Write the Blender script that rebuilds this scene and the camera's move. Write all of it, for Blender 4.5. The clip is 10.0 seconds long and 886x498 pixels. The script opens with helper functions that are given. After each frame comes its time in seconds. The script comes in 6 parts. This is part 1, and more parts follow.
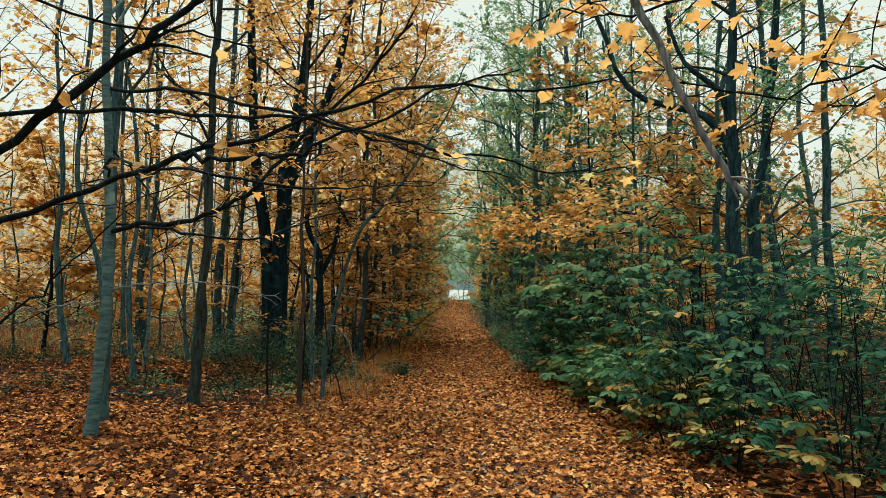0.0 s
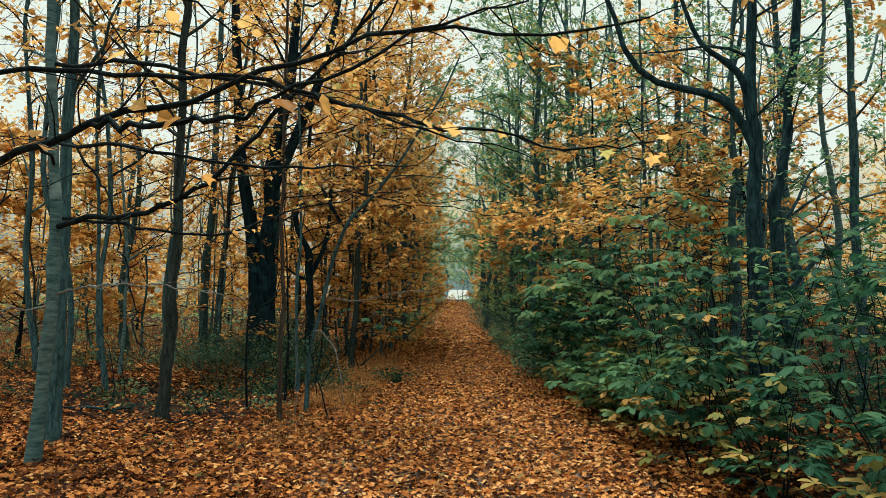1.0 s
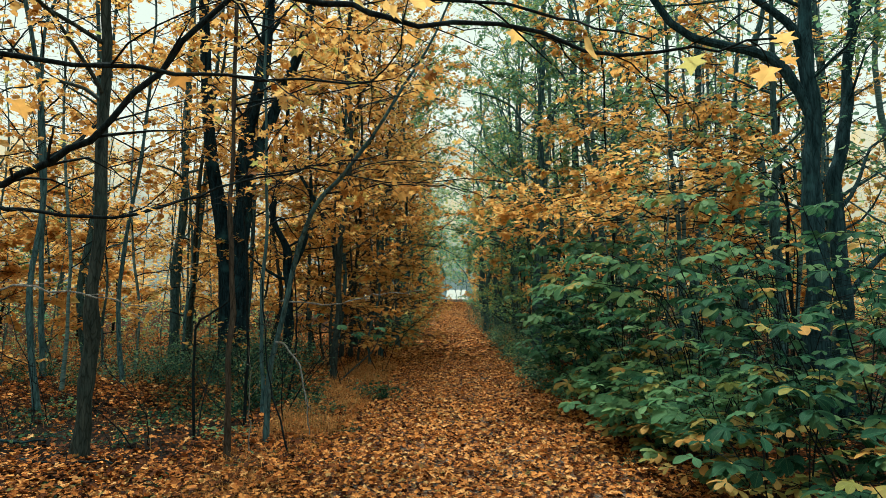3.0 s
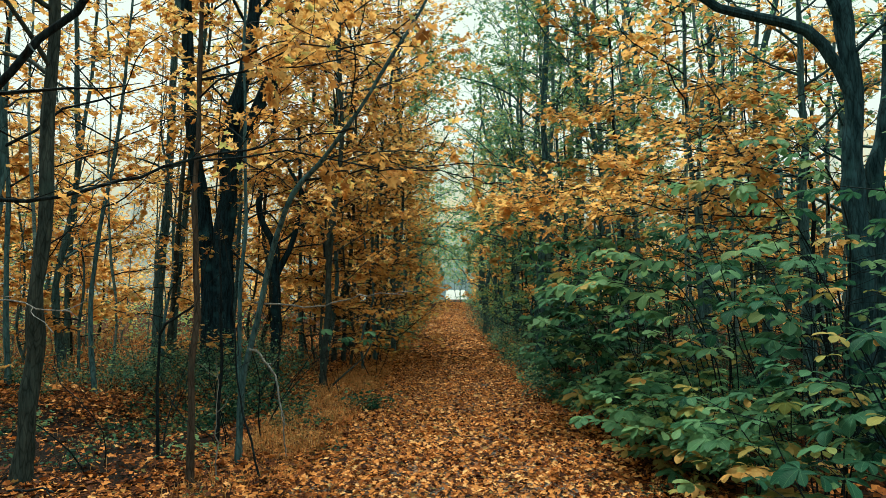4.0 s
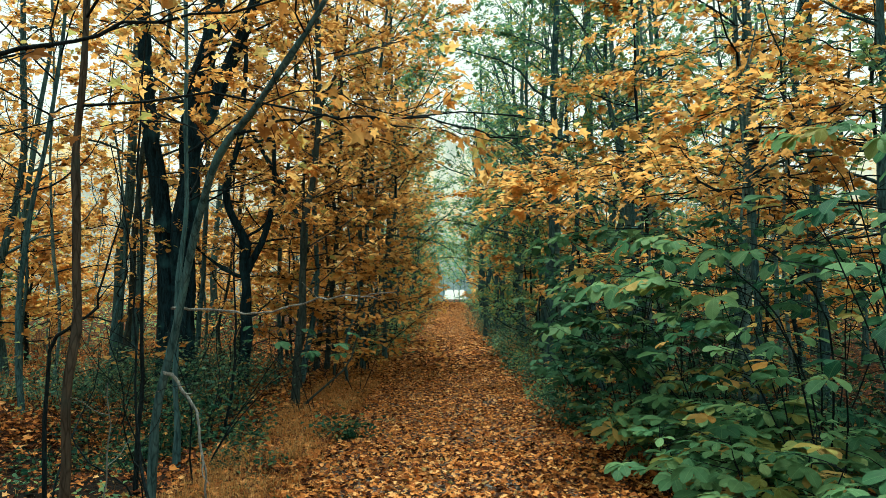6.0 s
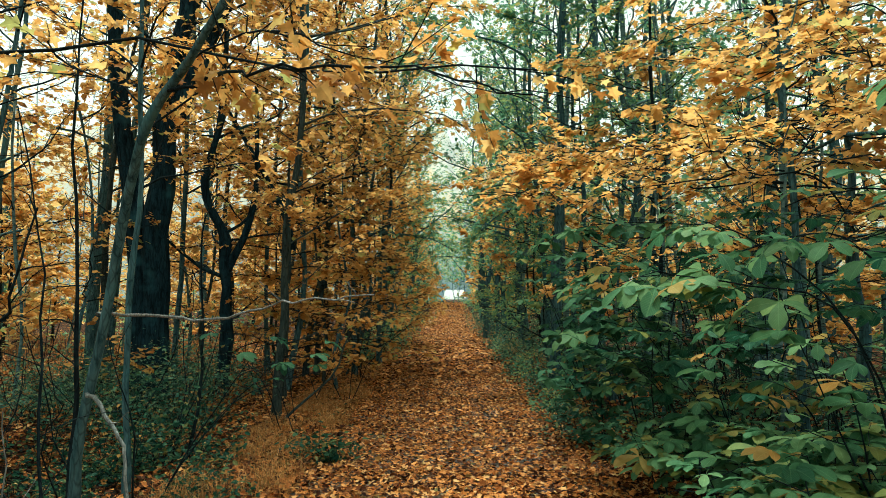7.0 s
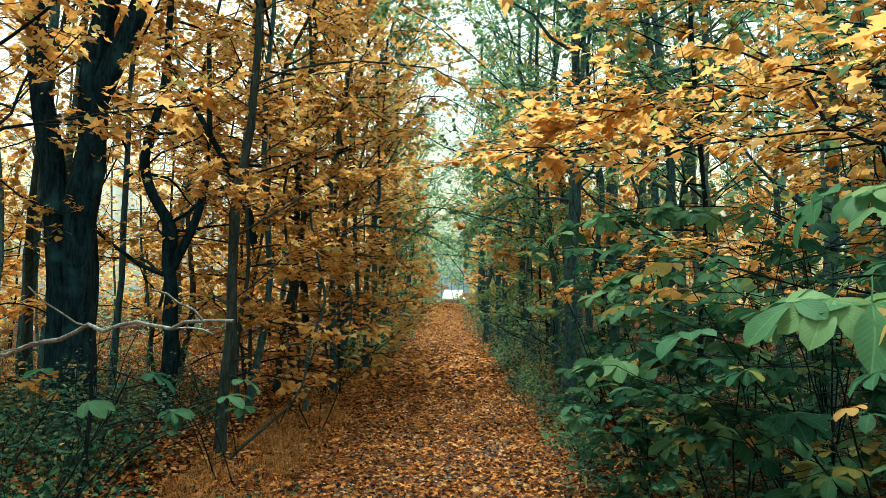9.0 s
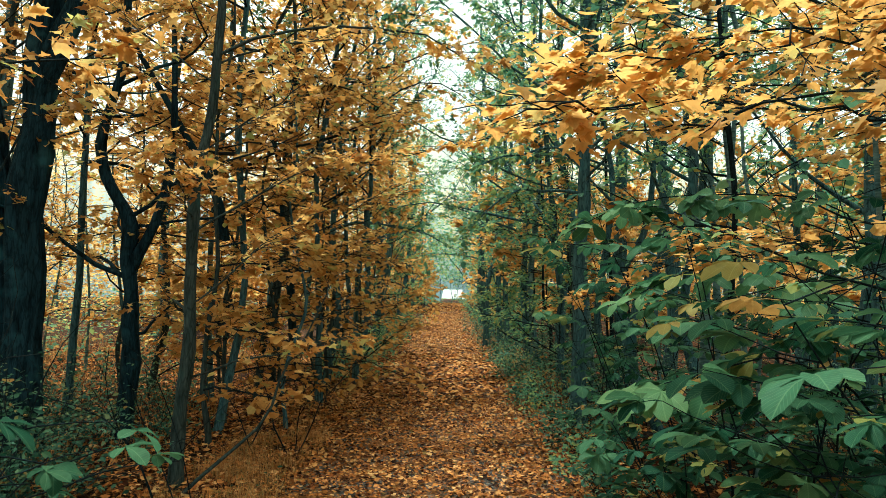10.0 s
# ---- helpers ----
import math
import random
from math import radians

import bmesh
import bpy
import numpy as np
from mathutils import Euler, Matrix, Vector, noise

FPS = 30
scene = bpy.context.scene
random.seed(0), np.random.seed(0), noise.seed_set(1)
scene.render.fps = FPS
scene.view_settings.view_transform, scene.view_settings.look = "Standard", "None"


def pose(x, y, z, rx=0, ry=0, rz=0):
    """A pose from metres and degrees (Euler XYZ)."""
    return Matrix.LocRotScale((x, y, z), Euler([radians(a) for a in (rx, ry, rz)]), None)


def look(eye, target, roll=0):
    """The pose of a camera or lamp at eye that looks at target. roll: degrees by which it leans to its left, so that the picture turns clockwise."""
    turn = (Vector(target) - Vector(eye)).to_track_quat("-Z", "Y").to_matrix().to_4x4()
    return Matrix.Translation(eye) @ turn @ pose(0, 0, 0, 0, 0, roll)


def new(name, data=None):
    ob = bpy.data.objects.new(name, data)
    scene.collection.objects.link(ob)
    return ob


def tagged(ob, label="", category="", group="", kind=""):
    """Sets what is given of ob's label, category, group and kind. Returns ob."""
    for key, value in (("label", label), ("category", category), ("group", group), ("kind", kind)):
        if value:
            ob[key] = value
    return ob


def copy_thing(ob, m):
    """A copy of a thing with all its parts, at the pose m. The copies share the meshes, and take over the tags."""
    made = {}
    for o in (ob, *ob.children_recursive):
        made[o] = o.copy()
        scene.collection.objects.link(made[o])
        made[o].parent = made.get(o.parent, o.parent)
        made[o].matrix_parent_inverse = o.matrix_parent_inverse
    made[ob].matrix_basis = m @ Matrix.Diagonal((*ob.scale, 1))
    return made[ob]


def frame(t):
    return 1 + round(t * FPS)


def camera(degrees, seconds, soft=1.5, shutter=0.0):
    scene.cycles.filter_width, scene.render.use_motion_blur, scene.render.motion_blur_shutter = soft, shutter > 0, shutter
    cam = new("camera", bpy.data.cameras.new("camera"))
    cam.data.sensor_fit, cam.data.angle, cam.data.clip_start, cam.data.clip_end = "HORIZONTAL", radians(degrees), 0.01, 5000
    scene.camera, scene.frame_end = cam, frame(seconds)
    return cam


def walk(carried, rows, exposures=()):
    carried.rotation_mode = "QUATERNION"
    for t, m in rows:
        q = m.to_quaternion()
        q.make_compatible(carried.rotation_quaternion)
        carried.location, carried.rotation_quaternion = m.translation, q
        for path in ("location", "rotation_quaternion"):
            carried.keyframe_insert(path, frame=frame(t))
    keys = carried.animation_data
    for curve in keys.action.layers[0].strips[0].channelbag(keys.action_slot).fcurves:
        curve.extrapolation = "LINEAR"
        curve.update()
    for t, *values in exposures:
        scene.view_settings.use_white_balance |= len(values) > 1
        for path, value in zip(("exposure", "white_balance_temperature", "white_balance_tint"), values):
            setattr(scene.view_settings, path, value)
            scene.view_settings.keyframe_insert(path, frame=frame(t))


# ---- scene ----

# ---------------------------------------------------------------- camera
cam = camera(66.0, 10.0, 0.75)
PATH = [
    (0, (0.217, 1.124, 1.587), (0.024, 6.106, 1.953), 0.91),
    (1, (0.243, 2.106, 1.614), (0.057, 7.089, 1.98), 0.57),
    (2, (0.259, 3.066, 1.635), (0.079, 8.049, 2.001), 0.36),
    (3, (0.268, 4.02, 1.652), (0.093, 9.004, 2.018), 0.26),
    (4, (0.271, 4.984, 1.667), (0.101, 9.968, 2.034), 0.24),
    (5, (0.273, 5.967, 1.684), (0.106, 10.951, 2.05), 0.28),
    (6, (0.276, 6.977, 1.703), (0.111, 11.961, 2.069), 0.37),
    (7, (0.281, 8.016, 1.728), (0.119, 13.0, 2.094), 0.48),
    (8, (0.293, 9.082, 1.761), (0.133, 14.066, 2.126), 0.58),
    (9, (0.314, 10.172, 1.804), (0.155, 15.156, 2.168), 0.66),
    (10, (0.346, 11.276, 1.86), (0.19, 16.261, 2.221), 0.70),
]
walk(cam, [(t, look(eye, target, roll)) for t, eye, target, roll in PATH], [(0, 0.42, 6190, -1.0), (5, 0.71, 6000, -11.0), (8, 0.97, 5900, -12.0), (10, 1.14, 5890, -11.0)])

# ---------------------------------------------------------------- sky and sun: overcast
world = bpy.data.worlds.new("overcast_sky")
scene.world = world
world.use_nodes = True
wn, wl = world.node_tree.nodes, world.node_tree.links
wn.clear()
sky = wn.new("ShaderNodeTexSky")
sky.sky_type, sky.sun_disc = "NISHITA", False
sky.sun_elevation, sky.sun_rotation, sky.dust_density = radians(72), radians(343), 3.0
cloud = wn.new("ShaderNodeMix")
cloud.data_type = "RGBA"
cloud.inputs["Factor"].default_value = 0.85
cloud.inputs["B"].default_value = (8.0, 8.0, 7.0, 1)
background = wn.new("ShaderNodeBackground")
background.inputs["Strength"].default_value = 0.089
world_out = wn.new("ShaderNodeOutputWorld")
wl.new(sky.outputs[0], cloud.inputs["A"])
wl.new(cloud.outputs["Result"], background.inputs["Color"])
wl.new(background.outputs[0], world_out.inputs[0])
sun = new("sun", bpy.data.lights.new("sun", "SUN"))
sun.data.energy, sun.data.angle, sun.data.color = 3.4, radians(14), (1.0, 0.95, 0.86)
sun.matrix_world = look((0, 0, 30), (2.5, -8.0, 4.0))

# ---------------------------------------------------------------- materials
def material(name, rough=0.6, gloss=0.06):
    mat = bpy.data.materials.new(name)
    mat.use_nodes = True
    nt = mat.node_tree
    bsdf = nt.nodes["Principled BSDF"]
    bsdf.inputs["Roughness"].default_value = rough
    bsdf.inputs["Specular IOR Level"].default_value = gloss
    return mat, nt, bsdf


def node(nt, kind, **inputs):
    n = nt.nodes.new(kind)
    for key, value in inputs.items():
        n.inputs[key.replace("_", " ")].default_value = value
    return n


def ramp(nt, source, stops, constant=False):
    r = nt.nodes.new("ShaderNodeValToRGB")
    r.color_ramp.interpolation = "CONSTANT" if constant else "LINEAR"
    els = r.color_ramp.elements
    while len(els) < len(stops):
        els.new(1.0)
    for el, (at, colour) in zip(els, stops):
        el.position, el.color = at, (*colour, 1)
    nt.links.new(source, r.inputs[0])
    return r.outputs[0]


def mix(nt, kind, fac, a, b):
    m = nt.nodes.new("ShaderNodeMix")
    m.data_type, m.blend_type = "RGBA", kind
    for slot, value in (("Factor", fac), ("A", a), ("B", b)):
        if isinstance(value, (int, float, tuple)):
            m.inputs[slot].default_value = value
        else:
            nt.links.new(value, m.inputs[slot])
    return m.outputs["Result"]


def leaf_material(name, stops, through_light=0.4, rough=0.5, per_object=False, blotch=0.35, gloss=0.06, veins=False):
    """Leaf colours picked leaf by leaf, with blotches; thin blades let light through."""
    mat, nt, bsdf = material(name, rough, gloss)
    geo = nt.nodes.new("ShaderNodeNewGeometry")
    pick = geo.outputs["Random Per Island"]
    if per_object:
        info = nt.nodes.new("ShaderNodeObjectInfo")
        add = nt.nodes.new("ShaderNodeMath")
        add.operation = "MULTIPLY_ADD"
        add.inputs[1].default_value = 0.18
        nt.links.new(pick, add.inputs[0])
        scale = nt.nodes.new("ShaderNodeMath")
        scale.operation = "MULTIPLY"
        scale.inputs[1].default_value = 0.82
        nt.links.new(info.outputs["Random"], scale.inputs[0])
        nt.links.new(scale.outputs[0], add.inputs[2])
        pick = add.outputs[0]
    base = ramp(nt, pick, stops)
    coord = nt.nodes.new("ShaderNodeTexCoord")
    n1 = node(nt, "ShaderNodeTexNoise", Scale=28.0, Detail=3.0)
    nt.links.new(coord.outputs["Object"], n1.inputs["Vector"])
    shade = ramp(nt, n1.outputs["Fac"], [(0.3, (0.55, 0.5, 0.45)), (0.7, (1.15, 1.1, 1.05))])
    colour = mix(nt, "MULTIPLY", blotch, base, shade)
    if veins:
        uv = nt.nodes.new("ShaderNodeUVMap")
        axis = nt.nodes.new("ShaderNodeSeparateXYZ")
        nt.links.new(uv.outputs[0], axis.inputs[0])

        def calc(op, a, b=0.0):
            m = nt.nodes.new("ShaderNodeMath")
            m.operation = op
            for slot, value in enumerate((a, b)):
                if isinstance(value, float):
                    m.inputs[slot].default_value = value
                else:
                    nt.links.new(value, m.inputs[slot])
            return m.outputs[0]

        across = calc("ABSOLUTE", calc("SUBTRACT", axis.outputs[1], 0.5))
        rib = ramp(nt, across, [(0.0, (1, 1, 1)), (0.035, (0, 0, 0))])
        wave = calc("PINGPONG", calc("SUBTRACT", calc("MULTIPLY", axis.outputs[0], 11.0), calc("MULTIPLY", across, 9.0)), 0.5)
        side = ramp(nt, wave, [(0.0, (1, 1, 1)), (0.14, (0, 0, 0))])
        lines = mix(nt, "LIGHTEN", 0.55, rib, side)
        colour = mix(nt, "MIX", lines, colour, mix(nt, "ADD", 0.35, colour, (0.16, 0.24, 0.11, 1)))
        bump = node(nt, "ShaderNodeBump", Strength=0.35, Distance=0.004)
        bump.invert = True
        nt.links.new(lines, bump.inputs["Height"])
        nt.links.new(bump.outputs[0], bsdf.inputs["Normal"])
    nt.links.new(colour, bsdf.inputs["Base Color"])
    if through_light:
        trans = nt.nodes.new("ShaderNodeBsdfTranslucent")
        nt.links.new(colour, trans.inputs["Color"])
        both = nt.nodes.new("ShaderNodeMixShader")
        both.inputs[0].default_value = through_light
        nt.links.new(bsdf.outputs[0], both.inputs[1])
        nt.links.new(trans.outputs[0], both.inputs[2])
        nt.links.new(both.outputs[0], nt.nodes["Material Output"].inputs["Surface"])
    return mat


def bark_material(name, dark, light, moss, scale=1.0, depth=0.4, rings=False):
    """Furrowed bark: grain along the stem, plates, and patches of moss or lichen."""
    mat, nt, bsdf = material(name, 0.85)
    coord = nt.nodes.new("ShaderNodeTexCoord")
    grain_map = node(nt, "ShaderNodeMapping", Scale=(scale * 22, scale * 22, scale * (40 if rings else 4)))
    if rings:
        grain_map.inputs["Scale"].default_value = (scale * 6, scale * 6, scale * 30)
    nt.links.new(coord.outputs["Object"], grain_map.inputs["Vector"])
    grain = node(nt, "ShaderNodeTexNoise", Scale=1.0, Detail=6.0, Roughness=0.65)
    nt.links.new(grain_map.outputs[0], grain.inputs["Vector"])
    crack = node(nt, "ShaderNodeTexVoronoi", Scale=1.3)
    crack.feature = "DISTANCE_TO_EDGE"
    nt.links.new(grain_map.outputs[0], crack.inputs["Vector"])
    patch = node(nt, "ShaderNodeTexNoise", Scale=3.1 * scale, Detail=5.0)
    nt.links.new(coord.outputs["Object"], patch.inputs["Vector"])
    base = ramp(nt, grain.outputs["Fac"], [(0.32, dark), (0.68, light)])
    edge = ramp(nt, crack.outputs["Distance"], [(0.0, (0.35, 0.35, 0.35)), (0.12, (1, 1, 1))])
    base = mix(nt, "MULTIPLY", 0.25 if rings else 0.75, base, edge)
    grown = ramp(nt, patch.outputs["Fac"], [(0.56, (0, 0, 0)), (0.72, (0.8, 0.8, 0.8))])
    base = mix(nt, "MIX", grown, base, (*moss, 1))
    nt.links.new(base, bsdf.inputs["Base Color"])
    bump = node(nt, "ShaderNodeBump", Strength=depth, Distance=0.012)
    nt.links.new(crack.outputs["Distance"] if not rings else grain.outputs["Fac"], bump.inputs["Height"])
    nt.links.new(bump.outputs[0], bsdf.inputs["Normal"])
    return mat


M_BARK_DARK = bark_material("dark_furrowed_bark", (0.002, 0.006, 0.009), (0.018, 0.044, 0.06), (0.03, 0.085, 0.105), 0.8, 0.9)
M_BARK_GREY = bark_material("grey_bark", (0.018, 0.046, 0.056), (0.095, 0.18, 0.2), (0.06, 0.15, 0.16), 1.0, 0.7)
M_BARK_SLATE = bark_material("slate_grey_bark", (0.006, 0.018, 0.023), (0.04, 0.088, 0.108), (0.05, 0.13, 0.15), 0.8, 0.9)
# Smooth pale bark; on the right-hand trees its paleness stands for haze.
M_BARK_PALE = bark_material("pale_smooth_and_hazed_bark", (0.03, 0.07, 0.08), (0.16, 0.255, 0.26), (0.26, 0.35, 0.34), 1.0, 0.4, True)
M_BARK_BROWN = bark_material("brown_bark", (0.026, 0.022, 0.019), (0.095, 0.08, 0.065), (0.05, 0.075, 0.07), 1.0, 0.6)
M_BARK_MOSSY = bark_material("mossy_grey_brown_bark", (0.014, 0.022, 0.022), (0.062, 0.082, 0.078), (0.035, 0.075, 0.072), 1.0, 0.8)
M_BARK_TWIG = bark_material("twig_bark", (0.003, 0.006, 0.008), (0.017, 0.028, 0.033), (0.025, 0.05, 0.058), 2.0)
M_DEADWOOD = bark_material("bleached_dead_wood", (0.06, 0.068, 0.078), (0.33, 0.355, 0.37), (0.045, 0.05, 0.055), 1.6, 0.8)
M_STICK = bark_material("weathered_stick", (0.1, 0.105, 0.105), (0.3, 0.31, 0.3), (0.14, 0.15, 0.14), 2.0)

ORANGE = [(0.0, (0.3, 0.13, 0.035)), (0.2, (0.6, 0.3, 0.08)), (0.55, (0.76, 0.45, 0.145)), (0.85, (0.82, 0.545, 0.205)), (1.0, (0.42, 0.46, 0.15))]
YELLOW = [(0.0, (0.6, 0.33, 0.09)), (0.35, (0.72, 0.4, 0.125)), (0.8, (0.76, 0.455, 0.16)), (1.0, (0.4, 0.43, 0.15))]
GREENISH = [(0.0, (0.1, 0.25, 0.17)), (0.5, (0.19, 0.37, 0.22)), (0.84, (0.36, 0.46, 0.17)), (1.0, (0.55, 0.4, 0.1))]
M_LEAF_ORANGE = leaf_material("orange_maple_leaf", ORANGE, 0.66)
M_LEAF_YELLOW = leaf_material("yellow_maple_leaf", YELLOW, 0.68)
M_LEAF_MIXED = leaf_material("turning_green_leaf", GREENISH, 0.55)
# Sky light is painted into this green, shade into the deeper one below.
M_LEAF_GREEN_LIT = leaf_material("lit_green_compound_leaf", [(0.0, (0.03, 0.1, 0.055)), (0.45, (0.09, 0.21, 0.1)), (0.85, (0.19, 0.33, 0.15)),
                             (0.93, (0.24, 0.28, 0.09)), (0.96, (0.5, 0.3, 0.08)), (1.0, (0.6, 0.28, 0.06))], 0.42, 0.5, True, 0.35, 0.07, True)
M_LEAF_DEEP_SHADED = leaf_material("deep_shaded_compound_leaf", [(0.0, (0.007, 0.042, 0.027)), (0.45, (0.027, 0.097, 0.057)), (0.85, (0.075, 0.172, 0.087)), (0.95, (0.22, 0.25, 0.08)), (1.0, (0.52, 0.28, 0.07))], 0.36, 0.55, True, 0.35, 0.06, True)
M_LEAF_TURNED = leaf_material("turning_compound_leaf", [(0.0, (0.16, 0.2, 0.05)), (0.4, (0.3, 0.27, 0.08)), (0.75, (0.48, 0.32, 0.11)), (1.0, (0.6, 0.3, 0.08))], 0.4, 0.5, True, 0.35, 0.07, True)
# Undergrowth leaf in two tones, the paler one for bushes further along.
M_LEAF_UNDER_DARK = leaf_material("dark_undergrowth_leaf", [(0.0, (0.008, 0.036, 0.026)), (0.55, (0.03, 0.095, 0.058)), (0.85, (0.09, 0.16, 0.07)), (0.93, (0.24, 0.18, 0.06)), (1.0, (0.38, 0.2, 0.05))], 0.3, 0.45)
M_LEAF_UNDER_PALE = leaf_material("pale_undergrowth_leaf", [(0.0, (0.015, 0.06, 0.045)), (0.5, (0.07, 0.18, 0.12)), (0.85, (0.16, 0.29, 0.17)), (0.95, (0.25, 0.26, 0.1)), (1.0, (0.42, 0.24, 0.07))], 0.35, 0.45, gloss=0.15)
# Dark brown leaves; the near-black stops also paint the shaded gaps between them.
M_LITTER = leaf_material("fallen_leaf", [(0.0, (0.012, 0.005, 0.004)), (0.24, (0.07, 0.022, 0.009)), (0.42, (0.37, 0.125, 0.032)), (0.72, (0.68, 0.29, 0.08)),
                         (0.95, (0.76, 0.45, 0.19)), (1.0, (0.13, 0.12, 0.04))], 0.12, 0.6)
# Darker brown fallen leaf; woodland shade is partly painted into it.
M_LITTER_DARK = leaf_material("dark_fallen_leaf", [(0.0, (0.015, 0.007, 0.005)), (0.34, (0.1, 0.033, 0.013)), (0.64, (0.38, 0.13, 0.034)), (0.92, (0.6, 0.25, 0.068)), (1.0, (0.1, 0.1, 0.035))], 0.1, 0.6)
M_GRASS = leaf_material("dry_grass", [(0.0, (0.22, 0.1, 0.035)), (0.6, (0.56, 0.27, 0.09)), (0.85, (0.64, 0.4, 0.17)), (1.0, (0.14, 0.15, 0.05))], 0.25, 0.7)


def litter_ground():
    """Forest floor: overlapping leaf shapes, dark soil and painted shade in the gaps, grey grit worn through along the
    middle.
    """
    mat, nt, bsdf = material("leaf_covered_soil", 0.8)
    coord = nt.nodes.new("ShaderNodeTexCoord")
    warp = node(nt, "ShaderNodeTexNoise", Scale=9.0, Detail=2.0)
    nt.links.new(coord.outputs["Object"], warp.inputs["Vector"])
    moved = mix(nt, "LINEAR_LIGHT", 0.09, coord.outputs["Object"], warp.outputs["Color"])
    cells = node(nt, "ShaderNodeTexVoronoi", Scale=15.0)
    nt.links.new(moved, cells.inputs["Vector"])
    pick = nt.nodes.new("ShaderNodeSeparateColor")
    nt.links.new(cells.outputs["Color"], pick.inputs[0])
    # Tones and cell rims darkened to paint the shadow between fallen leaves.
    leaf = ramp(nt, pick.outputs[0], [(0.0, (0.003, 0.002, 0.0015)), (0.5, (0.02, 0.008, 0.004)), (0.8, (0.12, 0.045, 0.014)), (1.0, (0.36, 0.15, 0.045))])
    gap = ramp(nt, cells.outputs["Distance"], [(0.35, (1, 1, 1)), (0.72, (0.25, 0.2, 0.17))])
    base = mix(nt, "MULTIPLY", 0.8, leaf, gap)
    broad = node(nt, "ShaderNodeTexNoise", Scale=0.7, Detail=5.0)
    nt.links.new(coord.outputs["Object"], broad.inputs["Vector"])
    damp = ramp(nt, broad.outputs["Fac"], [(0.35, (0.55, 0.5, 0.48)), (0.65, (1.1, 1.05, 1.0))])
    base = mix(nt, "MULTIPLY", 0.8, base, damp)
    nt.links.new(base, bsdf.inputs["Base Color"])
    bump = node(nt, "ShaderNodeBump", Strength=0.7, Distance=0.02)
    bump.invert = True
    nt.links.new(cells.outputs["Distance"], bump.inputs["Height"])
    nt.links.new(bump.outputs[0], bsdf.inputs["Normal"])
    return mat


def grit():
    """Grey compacted gravel of the path's bed, seen between leaves."""
    mat, nt, bsdf = material("grey_path_gravel", 0.75)
    coord = nt.nodes.new("ShaderNodeTexCoord")
    stones = node(nt, "ShaderNodeTexVoronoi", Scale=60.0)
    nt.links.new(coord.outputs["Object"], stones.inputs["Vector"])
    pick = nt.nodes.new("ShaderNodeSeparateColor")
    nt.links.new(stones.outputs["Color"], pick.inputs[0])
    grey = ramp(nt, pick.outputs[0], [(0.0, (0.03, 0.028, 0.027)), (0.7, (0.09, 0.085, 0.08)), (1.0, (0.2, 0.19, 0.18))])
    soil = node(nt, "ShaderNodeTexNoise", Scale=2.3, Detail=5.0)
    nt.links.new(coord.outputs["Object"], soil.inputs["Vector"])
    where = ramp(nt, soil.outputs["Fac"], [(0.42, (0, 0, 0)), (0.6, (1, 1, 1))])
    colour = mix(nt, "MIX", where, grey, (0.28, 0.12, 0.04, 1))
    nt.links.new(colour, bsdf.inputs["Base Color"])
    bump = node(nt, "ShaderNodeBump", Strength=0.6, Distance=0.01)
    nt.links.new(stones.outputs["Distance"], bump.inputs["Height"])
    nt.links.new(bump.outputs[0], bsdf.inputs["Normal"])
    return mat


def shaded_soil():
    """Bare dark earth, blackened further to stand for shade, with a few rotting leaf scraps."""
    mat, nt, bsdf = material("shade_black_soil", 0.7)
    coord = nt.nodes.new("ShaderNodeTexCoord")
    fine = node(nt, "ShaderNodeTexNoise", Scale=40.0, Detail=6.0)
    nt.links.new(coord.outputs["Object"], fine.inputs["Vector"])
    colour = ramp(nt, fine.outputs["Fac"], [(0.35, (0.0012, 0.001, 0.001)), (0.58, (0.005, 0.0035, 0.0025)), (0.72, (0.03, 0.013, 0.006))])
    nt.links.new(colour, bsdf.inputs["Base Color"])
    bump = node(nt, "ShaderNodeBump", Strength=0.8, Distance=0.02)
    nt.links.new(fine.outputs["Fac"], bump.inputs["Height"])
    nt.links.new(bump.outputs[0], bsdf.inputs["Normal"])
    return mat


